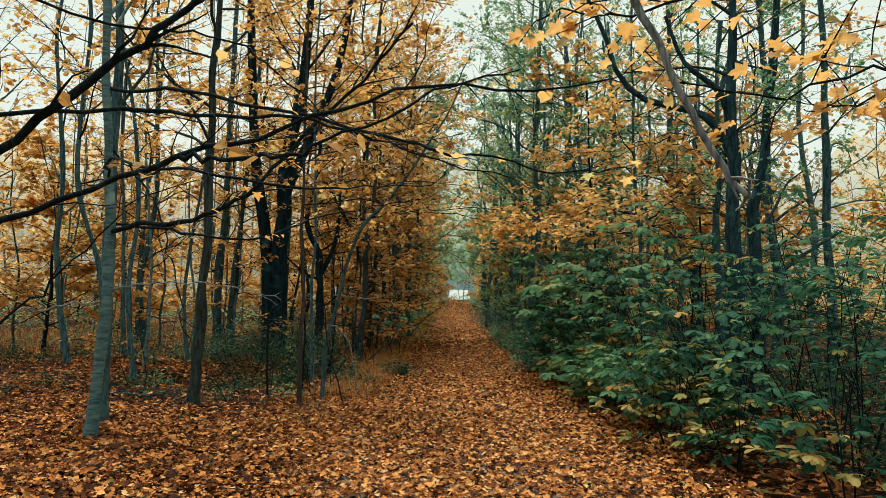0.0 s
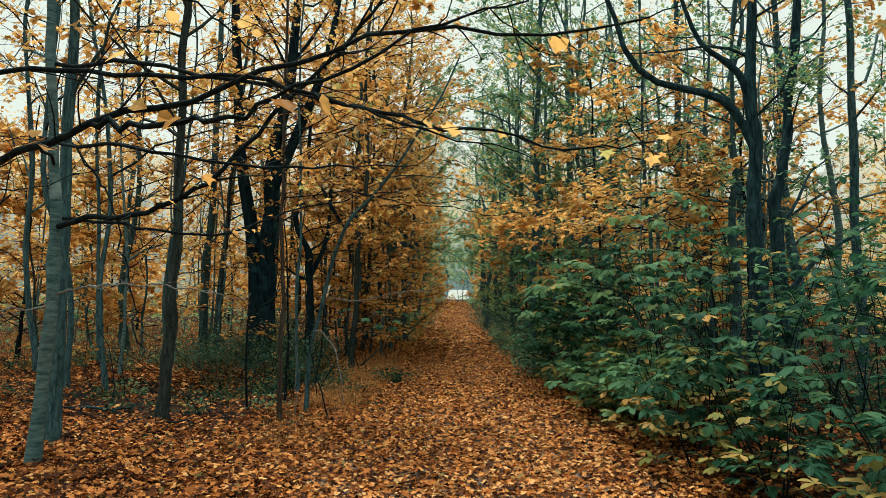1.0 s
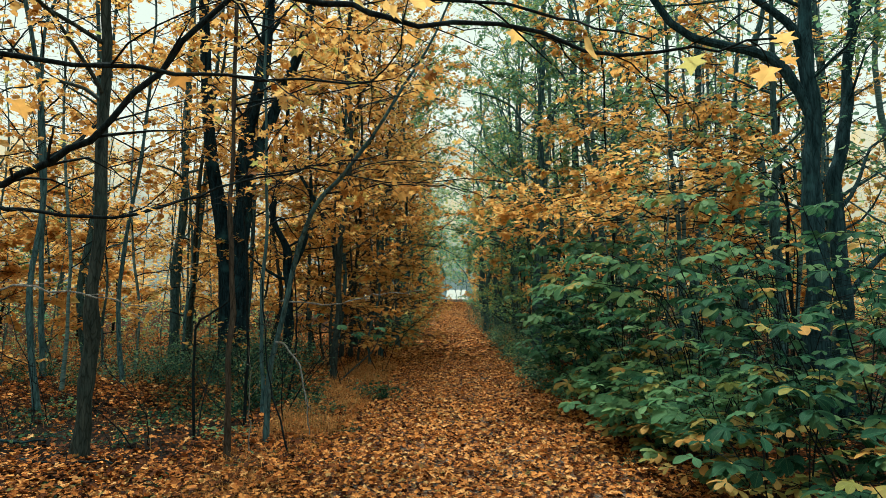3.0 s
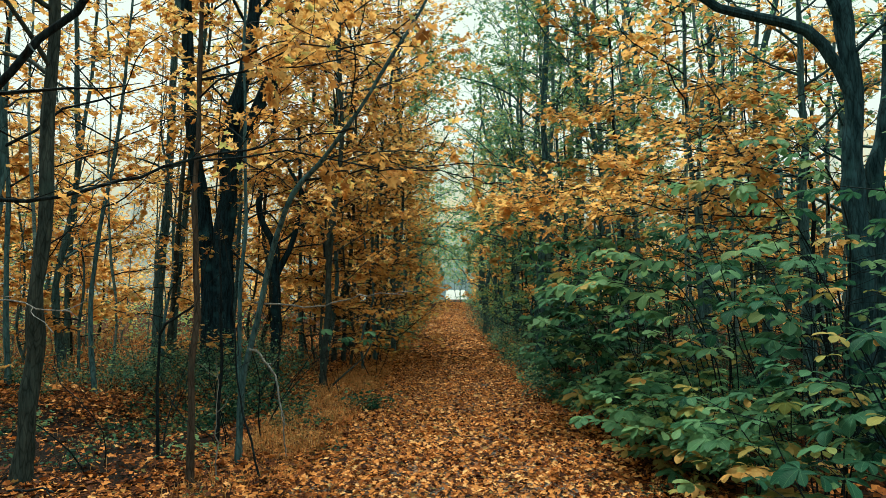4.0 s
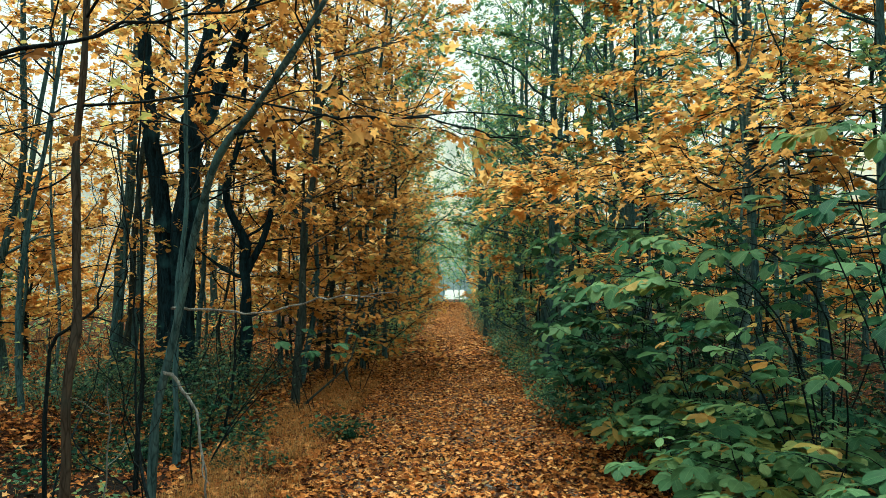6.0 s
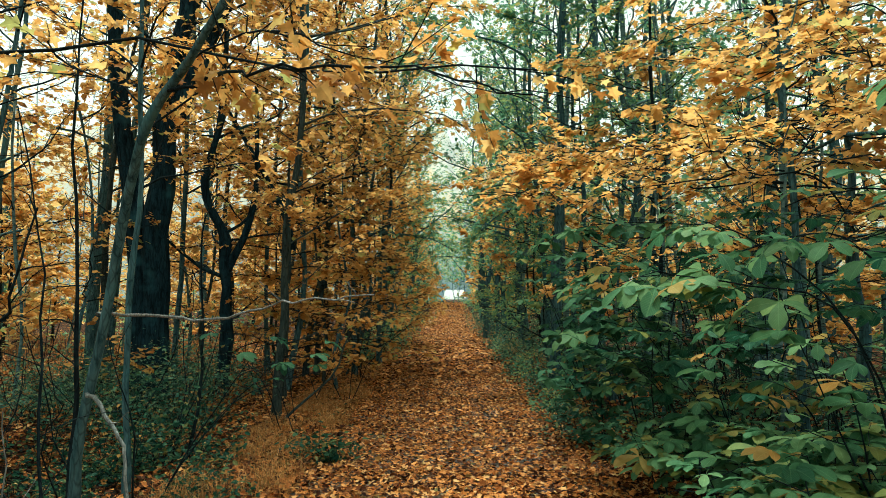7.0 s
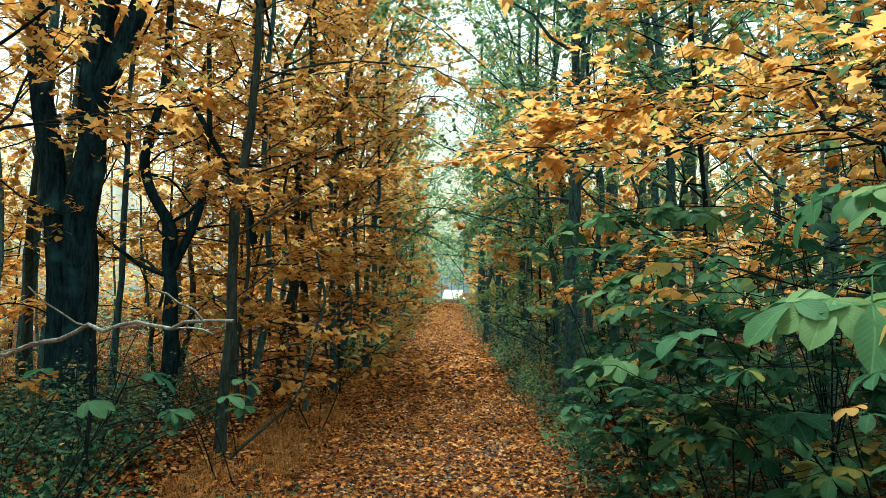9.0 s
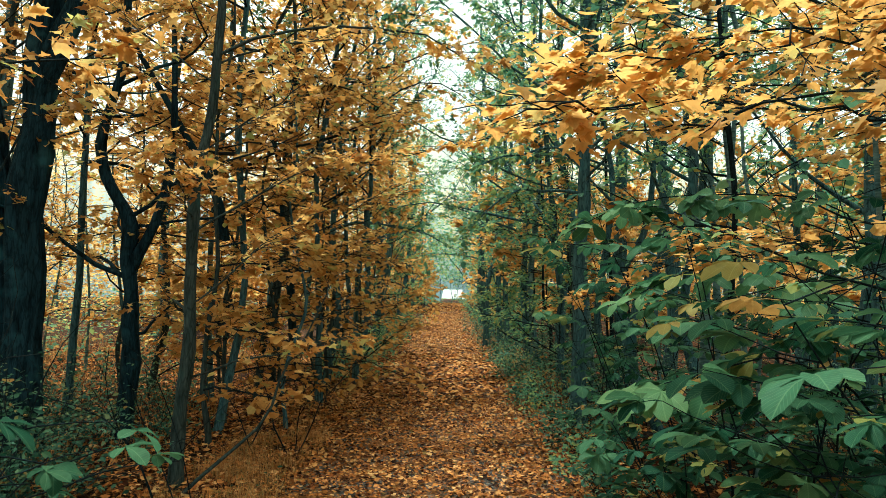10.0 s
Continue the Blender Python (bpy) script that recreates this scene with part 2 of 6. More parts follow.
def misty_woods():
    """The band of woods on the horizon, its mist painted as a glowing colour that pales with height."""
    mat = bpy.data.materials.new("painted_mist_glow")
    mat.use_nodes = True
    nt = mat.node_tree
    coord = nt.nodes.new("ShaderNodeTexCoord")
    wide = node(nt, "ShaderNodeMapping", Scale=(0.16, 0.16, 0.05))
    nt.links.new(coord.outputs["Object"], wide.inputs["Vector"])
    stems = node(nt, "ShaderNodeTexNoise", Scale=1.0, Detail=5.0, Roughness=0.6)
    nt.links.new(wide.outputs[0], stems.inputs["Vector"])
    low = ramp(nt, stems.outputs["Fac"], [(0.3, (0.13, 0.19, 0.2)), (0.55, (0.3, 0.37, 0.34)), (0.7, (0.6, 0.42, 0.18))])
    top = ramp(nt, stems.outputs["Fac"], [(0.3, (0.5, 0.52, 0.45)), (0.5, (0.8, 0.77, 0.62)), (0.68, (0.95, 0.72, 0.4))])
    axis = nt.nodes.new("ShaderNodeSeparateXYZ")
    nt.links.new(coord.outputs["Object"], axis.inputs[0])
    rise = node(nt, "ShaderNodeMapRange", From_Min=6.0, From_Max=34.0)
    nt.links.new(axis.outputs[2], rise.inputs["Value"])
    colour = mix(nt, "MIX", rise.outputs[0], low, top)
    # The mist is emission set in the colour, not scattered light.
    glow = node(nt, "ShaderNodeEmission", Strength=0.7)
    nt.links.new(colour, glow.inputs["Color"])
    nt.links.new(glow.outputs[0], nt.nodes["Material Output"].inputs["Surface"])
    return mat


M_MIST_GLOW = misty_woods()
M_SOIL = shaded_soil()
M_GROUND = litter_ground()
M_GRIT = grit()

# ---------------------------------------------------------------- mesh tools
def mesh_of(name, verts, groups, mats, smooth=True):
    """A mesh from an array of points and arrays of faces, each array with its own material."""
    me = bpy.data.meshes.new(name)
    verts = np.asarray(verts, np.float32)
    me.vertices.add(len(verts))
    me.vertices.foreach_set("co", verts.ravel())
    loops = np.concatenate([np.asarray(g, np.int32).ravel() for g in groups])
    counts = np.concatenate([np.full(len(g), np.shape(g)[1], np.int32) for g in groups])
    me.loops.add(len(loops))
    me.loops.foreach_set("vertex_index", loops)
    me.polygons.add(len(counts))
    me.polygons.foreach_set("loop_start", np.concatenate([[0], np.cumsum(counts)[:-1]]).astype(np.int32))
    me.polygons.foreach_set("use_smooth", np.full(len(counts), smooth, bool))
    for mat in mats:
        me.materials.append(mat)
    me.polygons.foreach_set("material_index", np.concatenate([np.full(len(g), min(k, len(mats) - 1), np.int32) for k, g in enumerate(groups)]))
    me.update(calc_edges=True)
    return me


def part(name, me, parent, label="", kind=""):
    ob = new(name, me)
    ob.parent = parent
    return tagged(ob, label, kind=kind)


def thing(name, at, label, category, group=""):
    ob = new(name)
    ob.empty_display_size = 0.2
    ob.location = at
    return tagged(ob, label, category, group)


def tube(pts, radii, sides=6, rng=None, rough=0.0):
    """Points and four-sided faces of a tapered stem along a line."""
    pts = np.asarray(pts, float)
    radii = np.asarray(radii, float)
    d = np.gradient(pts, axis=0)
    d /= np.linalg.norm(d, axis=1)[:, None] + 1e-9
    ref = np.array([0.0, 0.0, 1.0]) if abs(d[0][2]) < 0.9 else np.array([1.0, 0.0, 0.0])
    side = np.cross(d, ref)
    side /= np.linalg.norm(side, axis=1)[:, None] + 1e-9
    up = np.cross(side, d)
    a = np.arange(sides) * 2 * math.pi / sides
    ring = np.cos(a)[None, :, None] * side[:, None] + np.sin(a)[None, :, None] * up[:, None]
    r = radii[:, None] * np.ones(sides)[None]
    if rng is not None and rough:
        r = r * (1 + rough * rng.normal(size=r.shape))
    v = (pts[:, None] + ring * r[..., None]).reshape(-1, 3)
    n = len(pts)
    i, j = np.meshgrid(np.arange(n - 1), np.arange(sides), indexing="ij")
    k = (j + 1) % sides
    f = np.stack([i * sides + j, i * sides + k, (i + 1) * sides + k, (i + 1) * sides + j], -1).reshape(-1, 4)
    return v, f


def join(pieces):
    """Several (points, faces) in one."""
    vs, fs, at = [], [], 0
    for v, f in pieces:
        vs.append(v)
        fs.append(f + at)
        at += len(v)
    return np.concatenate(vs), np.concatenate(fs)


def bend(pts, n):
    """A smooth line of n points through a few given ones (Catmull-Rom)."""
    p = np.asarray(pts, float)
    if len(p) < 3:
        return p[0] + (p[-1] - p[0]) * np.linspace(0, 1, n)[:, None]
    q = np.vstack([2 * p[0] - p[1], p, 2 * p[-1] - p[-2]])
    out = []
    for s in np.linspace(0, len(p) - 1, n):
        i = min(int(s), len(p) - 2)
        u = s - i
        a, b, c, d = q[i], q[i + 1], q[i + 2], q[i + 3]
        out.append(0.5 * (2 * b + (c - a) * u + (2 * a - 5 * b + 4 * c - d) * u * u + (3 * b - a - 3 * c + d) * u ** 3))
    return np.array(out)


def drift(rng, p0, d, length, n=6, wob=0.12, lift=0.0):
    """A wandering line from p0 in the direction d."""
    pts = [np.asarray(p0, float)]
    d = np.asarray(d, float) / np.linalg.norm(d)
    for _ in range(n - 1):
        pts.append(pts[-1] + d * length / (n - 1))
        d = d + rng.normal(size=3) * wob + np.array([0, 0, lift])
        d /= np.linalg.norm(d)
    return np.array(pts)


# leaf outlines, one unit long, from the stalk along x
def mirrored(half, mid, fold, droop):
    """A blade from one half of its outline: points and triangles fanned from its middle."""
    pts = [(x, y) for x, y in half] + [(x, -y) for x, y in half[::-1] if y > 0]
    v = np.array([(mid, 0, 0.0)] + [(x, y, 0.0) for x, y in pts])
    v[:, 2] = fold * np.abs(v[:, 1]) - droop * v[:, 0] ** 2
    n = len(pts)
    return v, np.array([(0, 1 + k, 1 + (k + 1) % n) for k in range(n)])


MAPLE = mirrored([(0, 0), (-0.02, 0.3), (0.1, 0.46), (0.27, 0.25), (0.42, 0.4), (0.62, 0.52), (0.6, 0.2), (0.78, 0.17), (1, 0)], 0.34, 0.16, 0.16)
MAPLE_CURLED = mirrored([(0, 0), (0.04, 0.42), (0.3, 0.22), (0.6, 0.46), (1, 0)], 0.36, 0.5, -0.25)
MAPLE_MID = mirrored([(0, 0), (0.1, 0.42), (0.6, 0.5), (1, 0)], 0.34, 0.18, 0.18)
MAPLE_FAIR = mirrored([(0, 0), (0.06, 0.42), (0.29, 0.24), (0.6, 0.5), (0.63, 0.18), (1, 0)], 0.34, 0.2, 0.2)
SCRAP = (np.array([(0, 0, 0.0), (0.5, 0.4, 0.14), (1, 0.05, 0.0), (0.4, -0.35, 0.1)]), np.array([(0, 1, 2), (0, 2, 3)]))
OVAL = mirrored([(0, 0), (0.35, 0.24), (0.7, 0.22), (1, 0)], 0.45, 0.2, 0.15)
CLUMP = (np.array([(0, 0, 0.0), (0.35, 0.42, 0.1), (1, 0, -0.1), (0.45, -0.4, 0.08)]), np.array([(0, 1, 2), (0, 2, 3)]))


def scatter(rng, pos, forward, size, tilt, blade):
    """Blades at the places pos, lying along forward, with their faces up but for a random tilt."""
    n = len(pos)
    f = forward / (np.linalg.norm(forward, axis=1)[:, None] + 1e-9)
    up = np.array([0, 0, 1.0]) + rng.normal(size=(n, 3)) * tilt
    s = np.cross(up, f)
    s /= np.linalg.norm(s, axis=1)[:, None] + 1e-9
    u = np.cross(f, s)
    v, tri = blade
    wide = size * rng.uniform(0.8, 1.15, n)
    out = pos[:, None] + v[None, :, :1] * (f * size[:, None])[:, None] + v[None, :, 1:2] * (s * wide[:, None])[:, None] + v[None, :, 2:] * (u * size[:, None])[:, None]
    return out.reshape(-1, 3), (tri[None] + (np.arange(n) * len(v))[:, None, None]).reshape(-1, 3)


# ---------------------------------------------------------------- the lie of the land
def path_x(y):
    return 0.35 - 0.0215 * (y - 8.0)


def land(x, y):
    """Height of the ground: a level path that climbs a little far off, uneven woodland on both sides."""
    x, y = np.asarray(x, float), np.asarray(y, float)
    off = np.abs(x - path_x(y))
    side = np.clip((off - 1.7) / 2.5, 0, 1)
    waves = 0.06 * np.sin(x * 1.3 + 0.7 * y) + 0.05 * np.sin(0.9 * y - 0.6 * x + 1.0) + 0.12 * np.sin(0.23 * x + 0.31 * y)
    rise = 1.15 * np.clip((y - 38) / 60, 0, 1) ** 2 * (3 - 2 * np.clip((y - 38) / 60, 0, 1))
    bumps = 0.035 * np.sin(2.9 * x + 1.1 * np.sin(2.1 * y)) * np.sin(2.4 * y + np.sin(1.7 * x)) + 0.02 * np.sin(6.1 * x + 2.0 * y) * np.sin(5.2 * y - 1.5 * x)
    hollow = -0.22 * np.exp(-(((x + 4.8) / 1.9) ** 2 + ((y - 15.2) / 1.5) ** 2))
    hollow = hollow - 0.24 * np.exp(-(((x + 4.6) / 2.4) ** 2 + ((y - 10.4) / 3.6) ** 2))
    return hollow + rise + side * (waves * 0.8 + bumps) + 0.012 * np.sin(x * 3.1) * np.cos(y * 2.3)


def build_ground():
    def spread(lo, hi, fine_lo, fine_hi, step):
        fine = np.arange(fine_lo, fine_hi + step, step)
        left = fine_lo - np.geomspace(step, fine_lo - lo, 22)[::-1]
        right = fine_hi + step + np.geomspace(step, hi - fine_hi, 22)
        return np.concatenate([left, fine, right])

    xs, ys = spread(-900, 900, -12, 12, 0.25), spread(-900, 1800, -4, 50, 0.3)
    gx, gy = np.meshgrid(xs, ys)
    v = np.stack([gx, gy, land(gx, gy)], -1).reshape(-1, 3)
    w = len(xs)
    i, j = np.meshgrid(np.arange(len(ys) - 1), np.arange(w - 1), indexing="ij")
    f = np.stack([i * w + j, i * w + j + 1, (i + 1) * w + j + 1, (i + 1) * w + j], -1).reshape(-1, 4)
    tagged(new("ground", mesh_of("ground", v, [f], [M_GROUND])), "woodland floor covered in brown and orange fallen leaves", "ground", kind="structure")
    ys = np.arange(-4, 110, 0.4)
    xs = np.linspace(-1.75, 1.75, 15)
    gx, gy = np.meshgrid(xs, ys)
    edge = np.sin(gy * 1.7) * 0.12 + np.sin(gy * 0.6) * 0.15
    px = path_x(gy) + gx + edge * (np.abs(gx) > 1.6)
    v = np.stack([px, gy, land(px, gy) + 0.008 - 0.03 * (np.abs(gx) > 1.7)], -1).reshape(-1, 3)
    w = len(xs)
    i, j = np.meshgrid(np.arange(len(ys) - 1), np.arange(w - 1), indexing="ij")
    f = np.stack([i * w + j, i * w + j + 1, (i + 1) * w + j + 1, (i + 1) * w + j], -1).reshape(-1, 4)
    tagged(new("path", mesh_of("path", v, [f], [M_GRIT])), "straight woodland path of grey grit under fallen leaves", "path", kind="structure")


build_ground()


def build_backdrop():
    """A ring of far treetops with painted mist round the place, open where the path runs out into a clearing."""
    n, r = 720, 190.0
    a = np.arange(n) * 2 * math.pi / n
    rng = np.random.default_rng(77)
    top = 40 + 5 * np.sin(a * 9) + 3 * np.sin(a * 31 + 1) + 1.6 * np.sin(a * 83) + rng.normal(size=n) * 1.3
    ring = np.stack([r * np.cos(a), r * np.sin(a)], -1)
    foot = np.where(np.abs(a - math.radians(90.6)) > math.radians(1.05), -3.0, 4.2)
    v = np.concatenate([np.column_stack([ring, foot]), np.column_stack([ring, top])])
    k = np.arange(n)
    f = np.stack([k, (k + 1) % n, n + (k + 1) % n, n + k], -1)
    tagged(new("backdrop", mesh_of("backdrop", v, [f], [M_MIST_GLOW])), "autumn woods on the horizon in painted, glowing mist", "backdrop", kind="structure")


build_backdrop()


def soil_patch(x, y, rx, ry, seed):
    """An uneven patch of bare earth with shade painted into its black colour."""
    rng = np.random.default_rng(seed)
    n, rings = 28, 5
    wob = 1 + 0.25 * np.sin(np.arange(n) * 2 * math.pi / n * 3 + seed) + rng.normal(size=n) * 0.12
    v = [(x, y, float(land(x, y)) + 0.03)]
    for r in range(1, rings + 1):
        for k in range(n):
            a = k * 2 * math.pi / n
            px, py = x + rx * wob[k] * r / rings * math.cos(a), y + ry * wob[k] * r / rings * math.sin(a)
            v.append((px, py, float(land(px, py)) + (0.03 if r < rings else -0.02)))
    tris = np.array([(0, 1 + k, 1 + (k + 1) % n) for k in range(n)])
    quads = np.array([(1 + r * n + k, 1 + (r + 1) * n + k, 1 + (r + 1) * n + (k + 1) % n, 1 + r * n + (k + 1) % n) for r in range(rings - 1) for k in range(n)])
    tagged(new("shade_soil", mesh_of("shade_soil", np.array(v), [tris, quads], [M_SOIL, M_SOIL])), "patch of bare earth among fallen leaves, blackened as shade", "soil", kind="structure")


# Sheets over the left hollow; their black colour carries its shade.
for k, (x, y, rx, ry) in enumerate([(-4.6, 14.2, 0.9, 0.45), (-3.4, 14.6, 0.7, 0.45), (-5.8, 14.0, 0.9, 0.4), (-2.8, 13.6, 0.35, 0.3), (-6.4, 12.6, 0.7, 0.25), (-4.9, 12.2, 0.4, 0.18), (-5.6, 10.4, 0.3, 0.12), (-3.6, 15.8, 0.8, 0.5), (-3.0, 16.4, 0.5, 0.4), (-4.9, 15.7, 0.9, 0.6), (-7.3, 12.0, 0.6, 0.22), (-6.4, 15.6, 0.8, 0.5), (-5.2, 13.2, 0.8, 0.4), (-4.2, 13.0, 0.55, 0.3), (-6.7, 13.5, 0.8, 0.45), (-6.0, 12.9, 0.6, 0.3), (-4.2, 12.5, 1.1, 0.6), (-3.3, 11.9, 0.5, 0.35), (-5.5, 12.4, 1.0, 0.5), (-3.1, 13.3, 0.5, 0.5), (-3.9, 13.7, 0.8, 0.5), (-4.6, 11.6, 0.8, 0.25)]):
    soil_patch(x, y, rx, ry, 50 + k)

# ---------------------------------------------------------------- trees
def limb_with_twigs(rng, line, r0, r1, twigs, twig_len, leaves, spread_up=0.1, sides=6, start=0.25, level=True, fine=True):
    """A limb along a line; its twigs; and the places and directions of its leaves."""
    n = len(line)
    limb = tube(line, np.linspace(r0, r1, n), sides, rng, 0.05)
    pieces, pos, way = [], [], []
    for k in range(twigs):
        s = start + (1 - start) * (k + rng.uniform(0, 1)) / twigs
        i = min(int(s * (n - 1)), n - 2)
        u = s * (n - 1) - i
        p = line[i] * (1 - u) + line[i + 1] * u
        d = line[i + 1] - line[i]
        d = d / np.linalg.norm(d)
        turn = rng.choice([-1, 1]) * rng.uniform(0.35, 1.2)
        if level:
            c, sn = math.cos(turn), math.sin(turn)
            t = np.array([d[0] * c - d[1] * sn, d[0] * sn + d[1] * c, d[2] * 0.5 + rng.normal() * 0.22 + spread_up])
        else:
            t = d + rng.normal(size=3) * 0.7
        tl = twig_len * rng.uniform(0.4, 1.3) * (1.15 - 0.55 * s)
        tw = drift(rng, p, t, tl, 5, 0.18, -0.02)
        thick = np.linspace(max(r1, r0 * 0.3 * (1.1 - s)), 0.0025, 5)
        pieces.append(tube(tw, thick, 3) if fine else tube(tw[::2], thick[::2], 3))
        m = rng.poisson(leaves * rng.choice([0.4, 1.0, 1.6])) if leaves else 0
        if m:
            e = np.minimum(rng.uniform(0.15, 1.03, m) * 4, 3.999)
            ii = e.astype(int)
            uu = (e - ii)[:, None]
            td = tw[ii + 1] - tw[ii]
            side = np.stack([-td[:, 1], td[:, 0], 0 * td[:, 0]], -1) * rng.choice([-1, 1], m)[:, None]
            pos.append(tw[ii] * (1 - uu) + tw[ii + 1] * uu + rng.normal(size=(m, 3)) * 0.035)
            way.append(td * rng.uniform(0.2, 1.2, m)[:, None] + side * rng.uniform(0.4, 1.2, m)[:, None] + np.array([0, 0, -0.3]) * np.linalg.norm(td, axis=1)[:, None] * rng.uniform(0, 2, m)[:, None])
    if pos:
        return limb, pieces, np.concatenate(pos), np.concatenate(way)
    return limb, pieces, np.zeros((0, 3)), np.zeros((0, 3))


def furrowed(line, radii, seed):
    """A thick stem with deep bark ridges that run up it, merge and break."""
    n, sides = 110, 44
    at = np.linspace(0, len(line) - 1, n)
    pts = np.stack([np.interp(at, np.arange(len(line)), line[:, k]) for k in range(3)], -1)
    r = np.interp(at, np.arange(len(line)), radii)
    v, f = tube(pts, r, sides)
    a = np.arange(sides)[None] * 2 * math.pi / sides
    z = pts[:, 2:]
    ridge = np.sin(11 * a + 1.5 * np.sin(2.1 * z + seed) + 0.9 * np.sin(5.3 * z + 2 * a)) + 0.6 * np.sin(7 * a - 3.0 * z + seed) * np.sin(6.1 * z) + 0.5 * np.sin(17 * a + 4.0 * np.sin(1.3 * z))
    swell = 0.06 * np.sin(3 * a + 0.8 * z + seed) + 0.04 * np.sin(2 * a - 1.7 * z)
    grow = 0.014 * np.clip(r / 0.2, 0.3, 1.2)[:, None] * np.clip(ridge, -1, 1.2) + swell * r[:, None]
    out = v.reshape(n, sides, 3) - pts[:, None]
    out *= (1 + grow / r[:, None])[..., None]
    return (pts[:, None] + out).reshape(-1, 3), f


def tree(name, label, category, trunk, r0, r1, bark, leaf=None, blade=MAPLE_MID, leaf_size=0.1, limbs=10, limb_z=(2.0, 8.0), limb_len=2.5,
         rise=0.35, twigs=9, twig_len=0.8, leaves=9, tilt=0.45, seed=1, extra=(), forks=(), sides=10, group="", lod=False, sides_limb=5, toward=None, taper=0.45, stout=1.0, furrows=False):
    """A tree from its trunk's line, its crown half shed at the top. extra: limbs given by their lines, with radius, twigs and leaves; forks: further stems."""
    rng = np.random.default_rng(seed)
    base = np.array(trunk[0], float)
    root = thing(name, tuple(base), label, category, group)
    rings = 14 if lod else 30
    line = bend(np.asarray(trunk, float) - base, rings)
    s = np.linspace(0, 1, rings)
    sway = (0.014 + 0.1 * r0) * np.clip(s * 6, 0, 1)
    line[:, 0] += sway * (np.sin(s * 17 + seed) + 0.6 * np.sin(s * 37 + 2.3 * seed))
    line[:, 1] += sway * (np.sin(s * 19 + 1.7 * seed) + 0.6 * np.sin(s * 33 + seed))
    line[0][2] = -0.12
    radii = np.interp(s, [0, 0.035, 0.1, 1], [r0 * 1.5, r0 * 1.12, r0, r1])
    radii = radii * (1 + 0.09 * np.sin(s * 41 + seed) * np.sin(s * 13 + 2 * seed)) + r0 * 0.16 * (rng.uniform(size=rings) > 0.88)
    v, f = tube(line, radii, sides, rng, 0.05)
    if furrows:
        v, f = furrowed(line, radii, seed)
    part("trunk", mesh_of("trunk", v, [f], [bark]), root)
    for pts, ra, rb, *own in forks:
        ln = bend(np.asarray(pts, float) - base, 12)
        v, f = furrowed(ln, np.linspace(ra, rb, 12), seed + 3) if furrows else tube(ln, np.linspace(ra, rb, 12), sides, rng, 0.05)
        part("stem", mesh_of("stem", v, [f], own or [bark]), root)
    pos, way, wood = [], [], []
    thin = M_BARK_TWIG if r0 < 0.06 else bark
    zs = line[:, 2]
    for k in range(limbs):
        z = limb_z[0] + (limb_z[1] - limb_z[0]) * (k + rng.uniform(-0.6, 1.4)) / limbs
        z = max(limb_z[0] * 0.8, min(z, zs[-1] - 0.05))
        p = np.array([np.interp(z, zs, line[:, a]) for a in range(3)])
        r_here = np.interp(z, zs, radii)
        az = k * 2.4 + rng.normal() * 0.7
        if toward is not None and rng.uniform() < 0.6:
            az = toward + rng.normal() * 0.6
        high = np.clip((z - limb_z[0]) / max(0.1, limb_z[1] - limb_z[0]), 0, 1)
        d = np.array([math.cos(az), math.sin(az), rise * rng.uniform(0.2, 1.9) + 0.5 * high * rise])
        long = limb_len * rng.uniform(0.45, 1.3) * (1.1 - taper * high)
        ln = drift(rng, p, d, long, 8, 0.17, rng.normal() * 0.03)
        limb, pieces, a, b = limb_with_twigs(rng, ln, min(r_here * 0.5, (0.008 + 0.009 * long) * stout), 0.005, twigs, twig_len, leaves, sides=sides_limb, fine=not lod and r0 > 0.04, level=rise < 0.5)
        pos.append(a)
        way.append(b)
        wood += pieces
        if lod:
            wood.append(limb)
        else:
            part("limb", mesh_of("limb", limb[0], [limb[1]], [thin]), root)
    for ex in extra:
        ln = bend(np.asarray(ex["line"], float) - base, 26)
        ln[1:] += rng.normal(size=ln[1:].shape) * ex.get("wob", 0.014)
        ln[1:] += (np.sin(np.arange(1, 26) * 0.9 + seed)[:, None] * np.array([0.3, 0.3, 1.0]) + np.sin(np.arange(1, 26) * 2.1)[:, None] * np.array([0.2, 0.5, 0.5])) * 0.016 * ex.get("kink", 1.0)
        mat = ex.get("bark", bark)
        limb, pieces, a, b = limb_with_twigs(rng, ln, ex["r"] * 0.85, ex.get("r1", 0.004), ex.get("twigs", 8), ex.get("twig_len", 0.6), ex.get("leaves", 3), sides=7, start=ex.get("start", 0.2))
        ob = part(ex.get("name", "limb"), mesh_of("limb", limb[0], [limb[1]], [mat]), root, ex.get("label", ""))
        v, f = join(pieces)
        part("twigwork", mesh_of("twigwork", v, [f], [mat]), ob, kind="stuff")
        pos.append(a)
        way.append(b)
    if wood:
        v, f = join(wood)
        part("twigwork", mesh_of("twigwork", v, [f], [thin]), root, kind="stuff")
    pos = np.concatenate(pos) if pos else np.zeros((0, 3))
    if leaf is not None and len(pos):
        way = np.concatenate(way)
        shed = np.clip((pos[:, 2] - (5.6 if base[1] < 17 else 9.5)) / 4.0, 0, 0.85)
        kept = rng.uniform(size=len(pos)) > shed
        pos, way = pos[kept], way[kept]
        size = leaf_size * rng.uniform(0.55, 1.3, len(pos))
        v, f = scatter(rng, pos, way, size, tilt, blade)
        part("foliage", mesh_of("foliage", v, [f], [leaf], False), root, kind="stuff")
    return root


